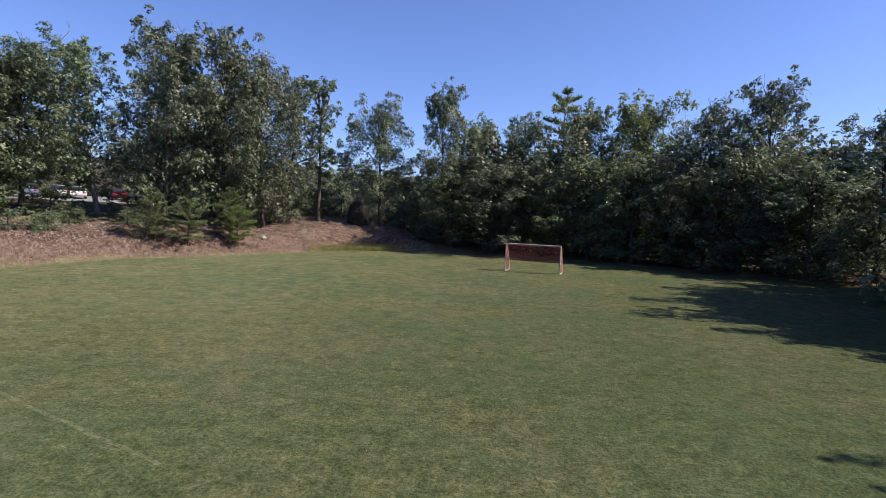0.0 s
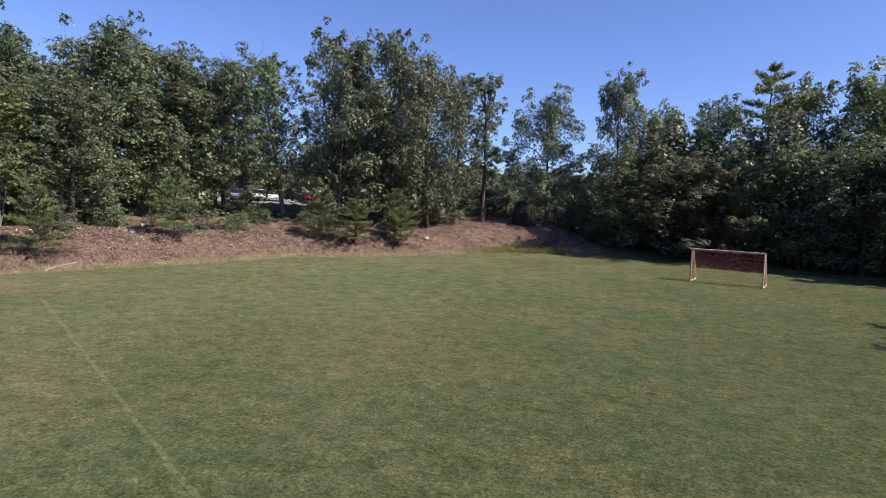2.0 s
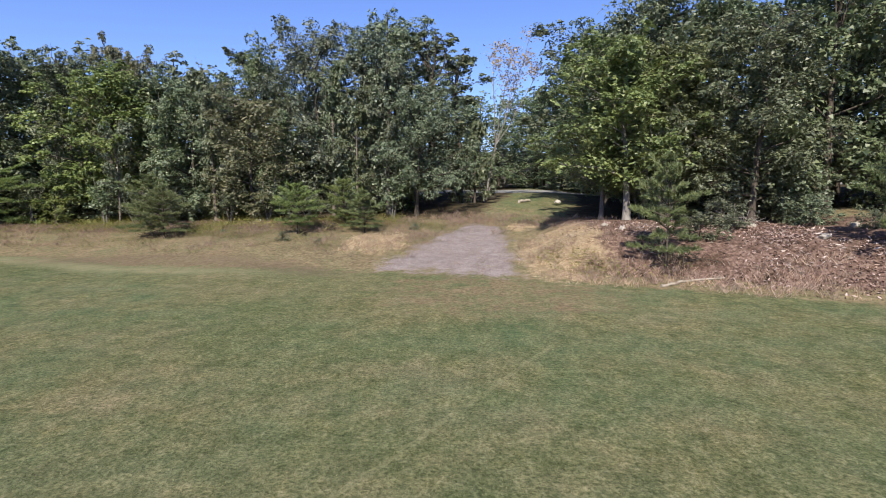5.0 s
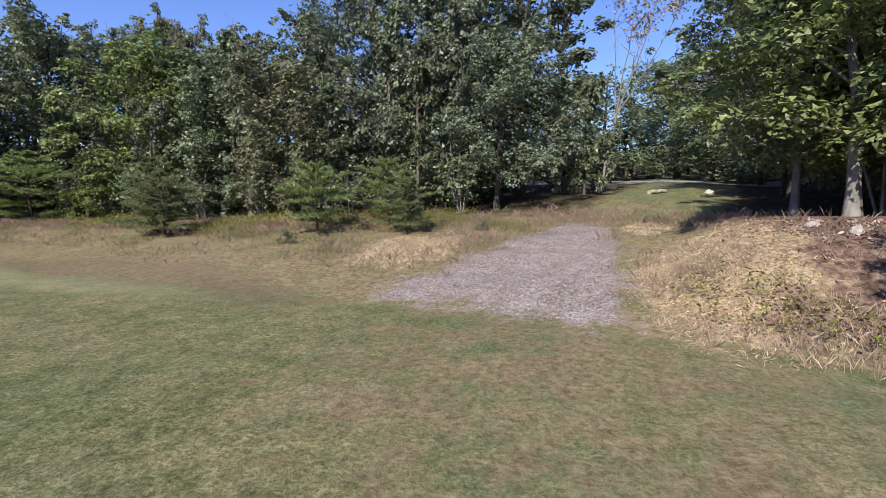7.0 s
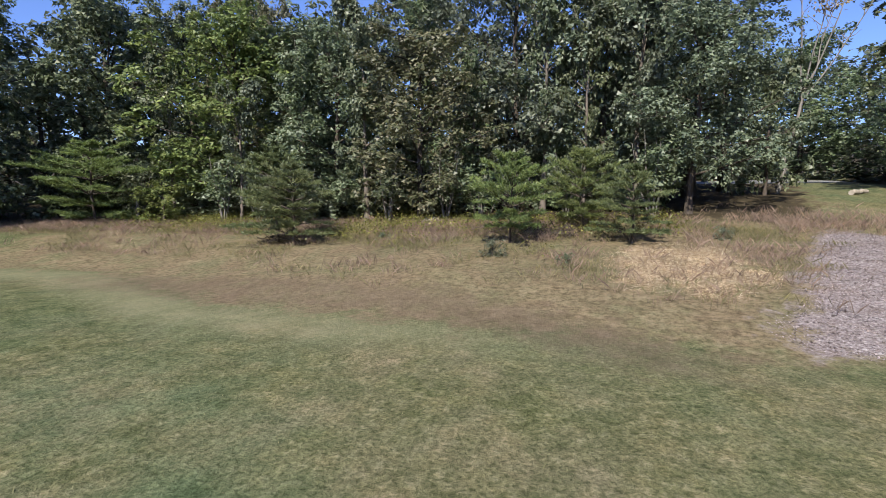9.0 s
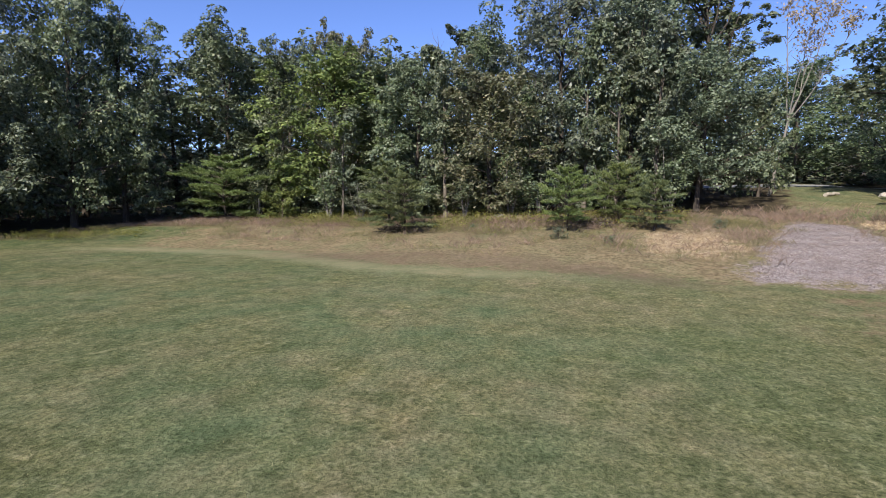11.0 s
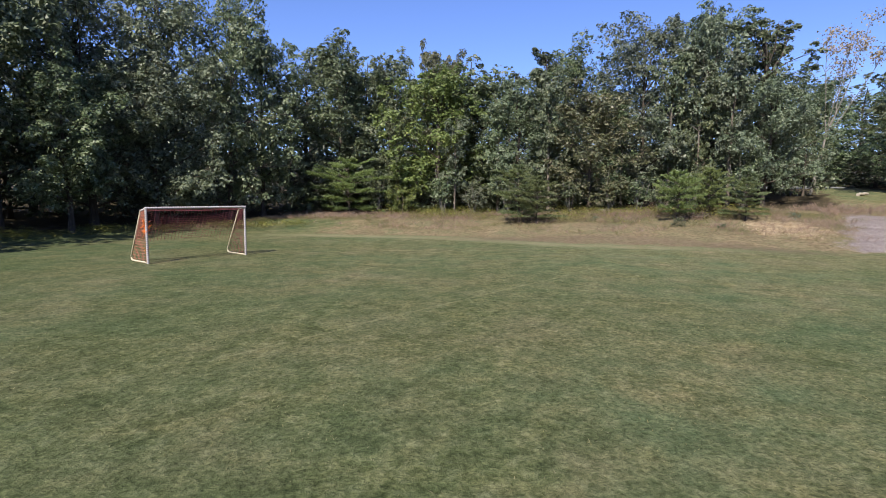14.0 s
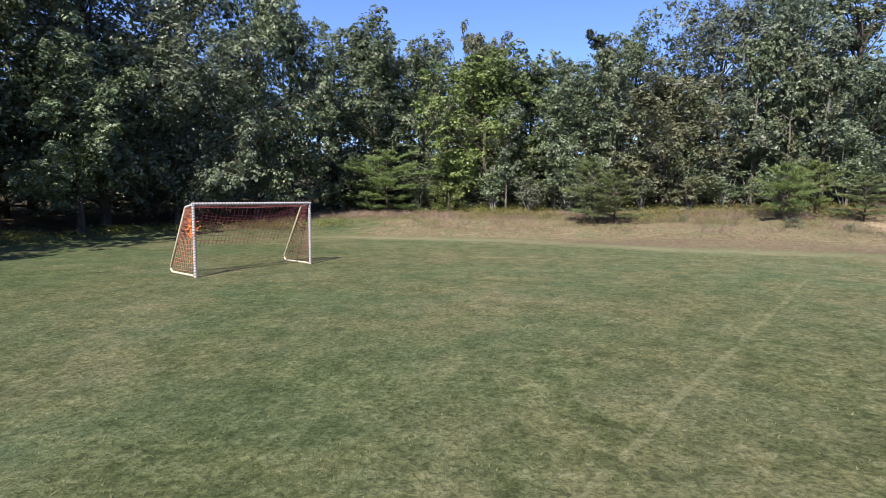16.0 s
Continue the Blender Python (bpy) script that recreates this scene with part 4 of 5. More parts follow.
# deeper wood
rng = np.random.RandomState(9)
made, SPOTS = 0, []
for k in range(900):
    x, y = rng.uniform(-95, 48), rng.uniform(-62, 100)
    s = float(field_distance(x, y))
    lane = abs(y - 18 - 0.2 * (-x - 45)) < 5.5 and x < -33
    lot = -60 < x < -30 and 46 < y < 80
    west_start = (20 if y < 20 else 14) if x < -30 and y > -20 else 9
    near_bank = x < -18 and y > 40 and s < 34
    north_gap = y > 58 and -40 < x < -1
    if x > 26 and y < 28 or y < -48 or north_gap or s < west_start or s > 38 or lane or lot or near_bank or abs(x + 66 - 0.1 * (y - 20)) < 4.5 or x > 40:
        continue
    if any((x - q[0]) ** 2 + (y - q[1]) ** 2 < 31 for q in SPOTS):
        continue
    SPOTS.append((x, y))
    plant("back_oak" if -57 < x < -48 and 2 < y < 42 else "far_a" if made % 2 else "far_b", x, y, rng.uniform(0.72, 0.98), rng.uniform(0, 360), rng.uniform(0.85, 1.15))
    made += 1
# farther wood that closes the view
rng = np.random.RandomState(12)
for k in range(130):
    a = 2 * math.pi * k / 130 + rng.uniform(-0.015, 0.015)
    r = rng.uniform(0, 22)
    x, y = -8 + (74 + r) * math.cos(a), 12 + (72 + r) * math.sin(a)
    if x > 20 and y < 40 or x > 0 and y < -20 or abs(x + 66 - 0.1 * (y - 20)) < 4.5:
        continue
    low = 0.55 if y > 60 and -45 < x < 5 else 1.0
    plant("far_a" if x < -60 and -10 < y < 60 else "far_c", x, y, low * rng.uniform(0.75, 1.0), rng.uniform(0, 360), rng.uniform(1.15, 1.45))
for k in range(42):
    y = -34 + k * 2.5
    x = -73 - 5 * rng.uniform() + 0.1 * (y - 20)
    plant("far_c", x, y, rng.uniform(0.22, 0.40), rng.uniform(0, 360), rng.uniform(0.5, 0.75), "dense thicket bush beyond the road", group="understorey")

# ---- soccer goals ----
WHITE = simple("white_painted_steel", (0.33, 0.315, 0.31), (0.46, 0.44, 0.435), 14, 0.5, 0.0, 0.1)
OLD_WHITE = simple("yellowed_painted_steel", (0.40, 0.34, 0.23), (0.54, 0.49, 0.38), 10, 0.5, 0.0, 0.1)
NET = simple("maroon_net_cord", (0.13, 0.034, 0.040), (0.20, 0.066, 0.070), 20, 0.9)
# side net cord, sunlight put into its paler orange colour
NET_SUNLIT = simple("sunlit_orange_net_cord", (0.27, 0.085, 0.06), (0.40, 0.185, 0.13), 20, 0.9)
CORD = simple("grey_lacing_cord", (0.13, 0.11, 0.12), (0.24, 0.20, 0.21), 20, 0.9)
ORANGE = simple("orange_net_bundle", (0.75, 0.16, 0.03), (0.9, 0.28, 0.06), 25, 0.9)
GOAL_W, GOAL_H, TOP_BACK, BASE_BACK = 3.84, 1.98, 0.42, 1.40


def goal(x, y, turn, bundle):
    """A portable goal: mouth along local x, net behind on local +y."""
    g = thing("soccer_goal", "white-framed portable soccer goal with sagging maroon net", "soccer goal", "soccer goals")
    g.matrix_basis = pose(x, y, float(ground_z(x, y)), 0, 0, turn)
    half, r = GOAL_W / 2, 0.041
    for sx in (-1, 1):
        geo = Geo()
        geo.tube([(sx * half, 0, 0), (sx * half, 0, GOAL_H * 0.5), (sx * half, 0, GOAL_H)], r, 12)
        post = part("post", geo, WHITE, g, "", True)
        lace = Geo()
        turns = np.linspace(0, 1, 26 * 8)
        ang = turns * 26 * 2 * np.pi
        lace.tube(np.column_stack([sx * half + np.cos(ang) * (r + 0.004), np.sin(ang) * (r + 0.004), 0.03 + turns * (GOAL_H - 0.06)]), 0.010, 4)
        part("lacing", lace, CORD, post)
        geo = Geo()
        bend = [(sx * half, BASE_BACK - 0.16 + 0.16 * math.sin(a), 0.035 + 0.18 - 0.18 * math.cos(a)) for a in np.linspace(0, math.pi / 2 - 0.25, 6)]
        geo.tube([(sx * half, 0.0, 0.035), *bend, (sx * half, TOP_BACK, GOAL_H - 0.10)], r * 0.8, 10)
        part("side_frame", geo, OLD_WHITE, g, "yellowed bent pipe side frame", True)
        geo = Geo()
        geo.tube([(sx * half, 0, GOAL_H - 0.01), (sx * half, TOP_BACK, GOAL_H - 0.10)], r * 0.8, 10)
        part("top_stay", geo, WHITE, g, "", True)
    geo = Geo()
    geo.tube([(-half - r, 0, GOAL_H), (0, 0, GOAL_H), (half + r, 0, GOAL_H)], r, 12)
    bar = part("crossbar", geo, WHITE, g, "", True)
    lace = Geo()
    turns = np.linspace(0, 1, 44 * 8)
    ang = turns * 44 * 2 * np.pi
    lace.tube(np.column_stack([-half + turns * GOAL_W, np.cos(ang) * (r + 0.004), GOAL_H + np.sin(ang) * (r + 0.004)]), 0.009, 4)
    part("lacing", lace, CORD, bar)
    # net: roof, back and two sides, knotted from single cords
    roof_back = Geo()
    cell, cord = 0.11, 0.0060 if bundle else 0.0064

    def back(u, v):
        """A point of the net: u across, v from the crossbar over the roof and down the back."""
        roof = 0.2
        if v < roof:
            q = v / roof
            return (u * half, q * TOP_BACK, GOAL_H - 0.10 * q - 0.05 * math.sin(math.pi * q) * (1 - u * u) - 0.02)
        q = (v - roof) / (1 - roof)
        sag = (1 - u * u) * math.sin(math.pi * min(1, q * 1.1 + 0.02)) * 0.16
        drop = 0.24 * (1 - u * u) * (1 - q)
        return (u * half * (1 - 0.02 * q), TOP_BACK + (BASE_BACK - TOP_BACK) * q ** 1.15 + sag, (GOAL_H - 0.10) * (1 - q) - drop + 0.02)

    nu, nv = int(GOAL_W / 0.13), int(2.45 / 0.09)
    hem = int(nv * 0.66)
    for i in range(nu + 1):
        u = -1 + 2 * i / nu
        roof_back.tube([back(u, v) for v in np.linspace(0, 0.66 + 0.10 * abs(u) ** 3, 16)], cord, 3, False)
    for k in range(hem + 1):
        roof_back.tube([back(u, k / nv) for u in np.linspace(-1, 1, 15)], cord, 3, False)
    part("back_net", roof_back, NET, g, "sagging dark maroon cord net")
    for sx in (-1, 1):
        side = Geo()
        rows = int(GOAL_H / cell)
        for k in range(rows + 1):
            z = 0.05 + (GOAL_H - 0.1) * k / rows
            q = 1 - z / (GOAL_H - 0.1)
            depth = TOP_BACK + (BASE_BACK - TOP_BACK) * max(0, q)
            side.tube([(sx * half, d * depth, z - 0.02 * math.sin(math.pi * d)) for d in np.linspace(0, 1, 5)], cord * 1.25, 3, False)
        for k in range(1, 12):
            d = k / 12
            side.tube([(sx * half, d * (TOP_BACK + (BASE_BACK - TOP_BACK) * q), (GOAL_H - 0.08) * (1 - q) + 0.04) for q in np.linspace(0, 1, 8)], cord * 1.25, 3, False)
        part("side_net", side, NET_SUNLIT if sx < 0 or not bundle else NET, g, "cord side net with sunlight put into its orange-red colour" if sx < 0 or not bundle else "")
    if bundle:
        b = Geo()
        rb = np.random.RandomState(3)
        for _ in range(70):
            c = np.array([-half + 0.02, 0.12, 1.30]) + rb.normal(0, 1, 3) * (0.025, 0.06, 0.13)
            b.tube([c, c + rb.normal(0, 0.05, 3), c + rb.normal(0, 0.07, 3)], 0.008, 4)
        for _ in range(36):
            c = np.array([-half + 0.02, 0.08, 0.72]) + rb.normal(0, 1, 3) * (0.015, 0.035, 0.22)
            b.tube([c, c + rb.normal(0, 0.05, 3)], 0.007, 4)
        part("bundle", b, ORANGE, g, "bundled bright orange netting")
    return g


goal(3.42, 38.92, -16.6, False)
goal(-24.42, -14.12, 156.0, True)

# ---- low plants and litter on the ground ----
def scatter(rng, count, keep, x0, x1, y0, y1):
    """Random spots on the ground, kept with the chance that keep(x, y, edge distance) gives."""
    x, y = rng.uniform(x0, x1, count), rng.uniform(y0, y1, count)
    s = field_distance(x, y)
    ok = rng.uniform(size=count) < keep(x, y, s)
    x, y = x[ok], y[ok]
    return np.column_stack([x, y, ground_z(x, y)])


def tufts(at, per, spread, height, width, rng, lean=0.35):
    p = np.repeat(at, per, 0)
    p[:, :2] += rng.normal(0, spread, (len(p), 2))
    h = np.repeat(rng.uniform(0.55, 1.35, len(at)), per) * height * rng.uniform(0.6, 1.2, len(p))
    g = Geo()
    g.blades(p, h, width, rng, lean)
    return g


def stuff(name, label, category, geo, material):
    return thing(name, label, category, kind="stuff", data=geo.mesh(name, material))


rng = np.random.RandomState(21)
track = lambda x, y: (1 - gravel_zone(x, y)) * (1 - 0.9 * straw_zone(x, y)) * (1 - road_zone(x, y))
edge_band = lambda x, y, s: smooth01(-0.5, 0.3, s) * (1 - smooth01(1.4, 3.6, s)) * track(x, y)
spots = scatter(rng, 150000, lambda x, y, s: edge_band(x, y, s) * bank_zone(x, y) * np.clip(0.45 + 1.1 * ripple(x, y, 1.3, 37), 0.06, 1) * (1 - 0.9 * (np.abs(x + 11.5) < 3.5)) * 0.7, -45, 8, -28, 60)
stuff("reddish_grass", "reddish dry grass fringe along the field's edge", "dry grass", tufts(spots, 12, 0.14, 0.23, 0.0030, rng, 0.5), RED_GRASS)
spots = scatter(rng, 150000, lambda x, y, s: (0.25 * smooth01(1.5, 3.5, s) + 0.75 * smooth01(4.0, 7.5, s)) * (1 - smooth01(12, 17, s)) * track(x, y) * (1 - 0.75 * bank_zone(x, y)) * np.clip(0.22 + 0.9 * ripple(x, y, 0.9, 31) + 0.4 * ripple(x, y, 2.7, 32), 0.02, 1) * 0.34, -58, -32, -24, 24)
stuff("dry_grass", "tall dry tan grass below the wood", "dry grass", tufts(spots, 12, 0.16, 0.25, 0.0027, rng, 0.55), DRY_GRASS)
spots = scatter(rng, 80000, lambda x, y, s: smooth01(1.5, 5.0, s) * (1 - smooth01(11, 14, s)) * track(x, y) * (1 - bank_zone(x, y)) * np.clip(0.10 + 1.1 * ripple(x, y, 1.2, 34), 0, 1) * 0.30, -54, -34, -24, 16)
stuff("olive_grass", "rough olive-green grass among the dry stems", "grass", tufts(spots, 14, 0.20, 0.19, 0.0026, rng, 0.6), OLIVE_GRASS)
spots = scatter(rng, 90000, lambda x, y, s: smooth01(4.5, 9.0, s) * (1 - smooth01(12, 15, s)) * (x < -38) * (y < 11) * (y > -16) * np.clip(0.5 + 1.5 * ripple(x, y, 0.7, 33), 0, 1) * 1.0
                + smooth01(-0.2, 0.4, s) * (1 - smooth01(1.6, 2.6, s)) * (np.abs(x + 11.5) < 4.5) * (y > 40) * 0.1, -58, -5, -26, 60)
mound = scatter(rng, 1500, lambda x, y, s: smooth01(0.3, 0.8, s) * (1 - smooth01(4, 6, s)) * np.clip(-0.1 + 1.6 * ripple(x, y, 1.1, 61), 0, 1), -38, -31, 16, 24)
foot = scatter(rng, 30000, lambda x, y, s: smooth01(0.8, 1.6, s) * (1 - smooth01(2.6, 4.0, s)) * (y < -18.5) * np.clip(0.5 + 1.5 * ripple(x, y, 0.9, 39), 0.1, 1) * 0.8, -50, -15, -31, -12)
spots = np.vstack([spots, foot, mound])
g = Geo()
p = np.repeat(spots, 7, 0) + rng.normal(0, 1, (len(spots) * 7, 3)) * (0.14, 0.14, 0.10) + (0, 0, 0.3)
g.leaves(p, rng.normal(0, 0.5, p.shape) + (0, 0, 1), rng.uniform(0.05, 0.11, len(p)), rng)
stuff("weeds", "yellow-green weeds at the wood's foot", "weeds", g, FORB)

spots = scatter(rng, 9000, lambda x, y, s: smooth01(-0.6, 0.2, s) * (1 - smooth01(0.6, 1.4, s)) * (1 - smooth01(2.0, 4.6, np.abs(x + 11.2))), -18, -5, 46, 58)
p = np.repeat(spots, 9, 0) + rng.normal(0, 1, (len(spots) * 9, 3)) * (0.13, 0.13, 0.13) + (0, 0, 0.24)
g = Geo()
g.leaves(p, rng.normal(0, 0.6, p.shape) + (0, 0, 1), rng.uniform(0.05, 0.12, len(p)), rng)
stuff("goldenrod", "yellow-green weeds along the field's far edge", "weeds", g, FORB)

spots = scatter(rng, 5200, lambda x, y, s: (0.25 + 0.6 * (y > 16)) * smooth01(0.1, 0.5, straw_zone(x, y)) * np.clip(0.2 + 1.2 * ripple(x, y, 1.5, 57), 0, 1), -46, -31, 8, 24)
stuff("dry_tufts", "thin dry tufts growing through the strewn straw", "dry grass", tufts(spots, 9, 0.10, 0.20, 0.0028, rng, 0.6), DRY_GRASS)


def flakes(spots, size, aspect, rng, tilt=0.35, lift=0.015):
    g = Geo()
    g.leaves(spots + (0, 0, lift), rng.normal(0, tilt, spots.shape) + (0, 0, 1), size * rng.uniform(0.5, 1.5, len(spots)), rng, aspect, 0.06)
    return g


spots = scatter(rng, 150000, lambda x, y, s: np.clip(straw_zone(x, y) * 1.4 - 0.15, 0, 1) * 0.9, -46, -30, 7, 24)
stuff("straw", "pale straw strewn over bare soil", "straw", flakes(spots, 0.15, 0.055, rng, 0.35, 0.02), STRAW)
spots = scatter(rng, 330000, lambda x, y, s: bank_zone(x, y) * smooth01(0.2, 1.2, s) * (1 - smooth01(6.5, 10, s)) * (1 - road_zone(x, y)) * np.clip(0.32 + 1.5 * ripple(x, y, 1.4, 35), 0.04, 1) * 0.85 * (0.12 + 0.88 * smooth01(21, 25, y)), -46, -4, 18, 66)
stuff("leaf_litter", "fallen brown leaves and bark scraps on the bank", "leaf litter", flakes(spots, 0.125, 0.42, rng, 0.7, 0.03), LITTER)
spots = scatter(rng, 60000, lambda x, y, s: bank_zone(x, y) * smooth01(1.5, 3.0, s) * (1 - smooth01(6, 9, s)) * np.clip(0.05 + 1.4 * ripple(x, y, 1.1, 36), 0, 1) * 0.9 * (0.2 + 0.8 * smooth01(21, 25, y)), -46, -8, 18, 62)
stuff("wood_chips", "pale wood chips and splinters on the bank", "wood chips", flakes(spots, 0.19, 0.24, rng, 0.5, 0.04), CHIP)

# lawn blades where the camera passes low
spots = scatter(rng, 66000, lambda x, y, s: (1 - smooth01(-1.0, 0.5, s)) * np.clip(0.62 + 0.5 * ripple(x, y, 1.6, 41), 0.12, 1) * (1 - 0.6 * smooth01(10, 16, np.hypot(x + 14, y - 6) - 8)), -40, 8, -20, 38)
stuff("lawn_blades", "short mown grass blades of the field", "grass", tufts(spots, 2, 0.05, 0.020, 0.007, rng, 1.3), BLADE)

# gravel stones on the track
STONE = leaf_material("grey_gravel", (0.22, 0.178, 0.17), (0.33, 0.278, 0.268), (0.45, 0.393, 0.378), 0.0)


def pebble(g, c, r, rng):
    d = np.array([(1, 0, 0), (0, 1, 0), (-1, 0, 0), (0, -1, 0), (0, 0, 0.8), (0, 0, -0.5)]) * rng.uniform(0.6, 1.25, (6, 1)) * r
    a = rng.uniform(0, 6.28)
    turn = np.array([[np.cos(a), -np.sin(a), 0], [np.sin(a), np.cos(a), 0], [0, 0, 1]])
    g.add(c + d @ turn.T, [[0, 1, 4, 4], [1, 2, 4, 4], [2, 3, 4, 4], [3, 0, 4, 4], [1, 0, 5, 5], [2, 1, 5, 5], [3, 2, 5, 5], [0, 3, 5, 5]])


g = Geo()
for c in scatter(rng, 3500, lambda x, y, s: smooth01(0.3, 0.7, gravel_zone(x, y)) * 0.7, -46, -31, 10, 20):
    pebble(g, c + (0, 0, 0.002), rng.uniform(0.008, 0.022), rng)
spots = scatter(rng, 56000, lambda x, y, s: smooth01(0.3, 0.7, gravel_zone(x, y)), -46, -31, 10, 20)
g.leaves(spots + (0, 0, 0.008), rng.normal(0, 0.45, spots.shape) + (0, 0, 1), rng.uniform(0.015, 0.055, len(spots)), rng, 0.7, 0.12)
stuff("gravel", "loose purplish-grey gravel on the track", "gravel", g, STONE)

# ---- logs, rocks, brush ----
PALE_WOOD = simple("bleached_wood", (0.20, 0.175, 0.14), (0.34, 0.30, 0.25), 6, 0.8)
ROCK = simple("pale_rock", (0.22, 0.20, 0.17), (0.42, 0.38, 0.33), 3, 0.9, 0, 0.6)
DARK_ROCK = simple("dark_mossy_rock", (0.016, 0.013, 0.011), (0.042, 0.034, 0.028), 2, 0.95, 0, 0.8)


def on_ground(x, y, lift=0.0):
    return np.array([x, y, float(ground_z(x, y)) + lift])


def log_mesh(pts, r0, r1, seed):
    rng = np.random.RandomState(seed)
    pts = np.array([on_ground(x, y, r0 * 0.8) for x, y in pts])
    fine = np.array([[np.interp(t, np.linspace(0, 1, len(pts)), pts[:, k]) for k in range(3)] for t in np.linspace(0, 1, 12)])
    fine += rng.normal(0, r0 * 0.25, fine.shape)
    g = Geo()
    g.tube(fine, np.linspace(r0, r1, 12), 7)
    return g


thing("fallen_pole", "bent bleached pole lying at the field's edge", "log", data=log_mesh([(-30.6, 22.6), (-30.9, 23.6), (-30.7, 24.9)], 0.06, 0.035, 1).mesh("fallen_pole", PALE_WOOD, True))
thing("fallen_branch", "pale dead branch lying on the bank", "branch", data=log_mesh([(-27.6, 37.2), (-30.2, 38.6)], 0.045, 0.02, 2).mesh("fallen_branch", PALE_WOOD, True))
thing("log", "short pale sawn log beside the track", "log", data=log_mesh([(-53.6, 19.2), (-54.3, 20.1)], 0.12, 0.10, 3).mesh("log", PALE_WOOD, True))


def rock(x, y, r, tall, seed, material, name, label):
    rng = np.random.RandomState(seed)
    bm = bmesh.new()
    bmesh.ops.create_icosphere(bm, subdivisions=3, radius=1)
    for v in bm.verts:
        n = noise.noise(v.co * 1.3 + Vector((seed, 0, 0))) * 0.35 + noise.noise(v.co * 3.5 + Vector((0, seed, 0))) * 0.12
        v.co *= 1 + n
        v.co = Vector((v.co.x * r * rng.uniform(0.98, 1.02), v.co.y * r * 0.85, v.co.z * tall))
    me = bpy.data.meshes.new(name)
    bm.to_mesh(me)
    bm.free()
    me.materials.append(material)
    ob = thing(name, label, "rock", data=me)
    ob.matrix_basis = pose(*on_ground(x, y, tall * 0.45), 0, 0, seed * 47)
    return ob


rock(-53.8, 22.2, 0.26, 0.18, 1, ROCK, "rock", "pale rounded rock in the grass by the track")
rock(-47.2, 1.0, 0.45, 0.22, 2, ROCK, "rock", "pale flat rock at the wood's foot")
rock(-12.9, 57.8, 1.3, 1.6, 3, DARK_ROCK, "boulder", "large dark mossy boulder under the trees")
for k, (x, y, r) in enumerate(((-34.4, 31.8, 0.22), (-33.6, 35.4, 0.26), (-36.2, 22.6, 0.17), (-37.2, 22.0, 0.15), (-31.4, 39.2, 0.2), (-26.2, 42.2, 0.25), (-33.9, 46.6, 0.3), (-32.6, 47.2, 0.24), (-35.8, 28.2, 0.2), (-19.0, 47.0, 0.3), (-33.1, 33.2, 0.18), (-32.2, 29.2, 0.2))):
    rock(x, y, r, r * 0.7, 10 + k, ROCK, "rock", "small pale rock on the leafy bank")


def brushwood(x, y, r, count, seed, label):
    rng = np.random.RandomState(seed)
    g = Geo()
    base = on_ground(x, y)
    for _ in range(count):
        c = base + np.array([rng.normal(0, r * 0.5), rng.normal(0, r * 0.5), rng.uniform(0.02, 0.3) * r])
        d = unit(rng.normal(0, 1, 3) * (1, 1, 0.6)) * rng.uniform(0.2, 0.65) * r
        g.tube([c - d, c + rng.normal(0, 0.06, 3), c + d], [0.014, 0.011, 0.005], 4)
    return thing("brushwood", label, "brushwood", data=g.mesh("brushwood", BARK_PALE if seed % 2 else BARK))


brushwood(-36.6, 27.4, 1.3, 90, 1, "heap of dry grey branches on the bank")
brushwood(-33.0, 46.3, 1.2, 70, 3, "tangle of pale dead branches by a trunk")
brushwood(-31.4, 36.2, 0.9, 60, 2, "dark tangle of dead twigs on the bank")
brushwood(-27.4, 40.0, 1.1, 70, 4, "dark tangle of dead twigs on the bank")
# this dark twig heap and the next three stand in for shade beneath pines
brushwood(-23.4, 43.6, 1.0, 60, 6, "dark twigs standing in for the shade under pines")

brushwood(-32.2, 23.8, 0.8, 80, 8, "dark twigs standing in for the shade under a pine")
brushwood(-30.6, 31.4, 0.9, 60, 12, "dark twigs standing in for the shade under a pine")
brushwood(-24.0, 40.0, 0.9, 60, 16, "dark twigs standing in for the shade under pines")
brushwood(-43.3, -4.2, 0.7, 55, 18, "dark reddish twigs under a young pine")
brushwood(-43.4, 6.6, 0.8, 60, 20, "dark reddish twigs under a young pine")

# low bushes on the bank and in the dry grass
for k, (x, y, s) in enumerate(((-37.0, 30.8, 0.5), (-36.0, 36.8, 0.5), (-33.4, 42.4, 0.5), (-40.2, 5.1, 0.2), (-39.6, 7.3, 0.13), (-29.0, 44.8, 0.5),
                              (-43.9, 12.1, 0.16), (-35.6, 26.8, 0.45), (-42.6, 0.6, 0.14), (-31.6, 41.2, 0.42), (-34.0, 32.2, 0.3), (-32.4, 38.8, 0.34), (-28.4, 42.8, 0.42), (-31.3, 34.7, 0.5), (-30.4, 37.0, 0.45), (-35.7, 30.7, 0.45), (-29.5, 35.0, 0.26), (-31.0, 32.6, 0.3), (-33.4, 25.0, 0.4), (-25.4, 41.6, 0.42))):
    plant("shrub", x, y, s, k * 71, s * (1.3 if s > 0.3 else 1.0), "low green bush among the dry grass", group="low bushes")

# ---- parked cars beyond the trees ----
GLASS = Mat("car_glass", (0.02, 0.025, 0.03), 0.08, 0.0, 0.6).m
TYRE = simple("tyre_rubber", (0.02, 0.02, 0.02), (0.035, 0.035, 0.035), 20, 0.9)
RIM = Mat("alloy_rim", (0.5, 0.5, 0.52), 0.35, 0.9).m
LAMP_RED = Mat("tail_lamp", (0.4, 0.02, 0.02), 0.2).m
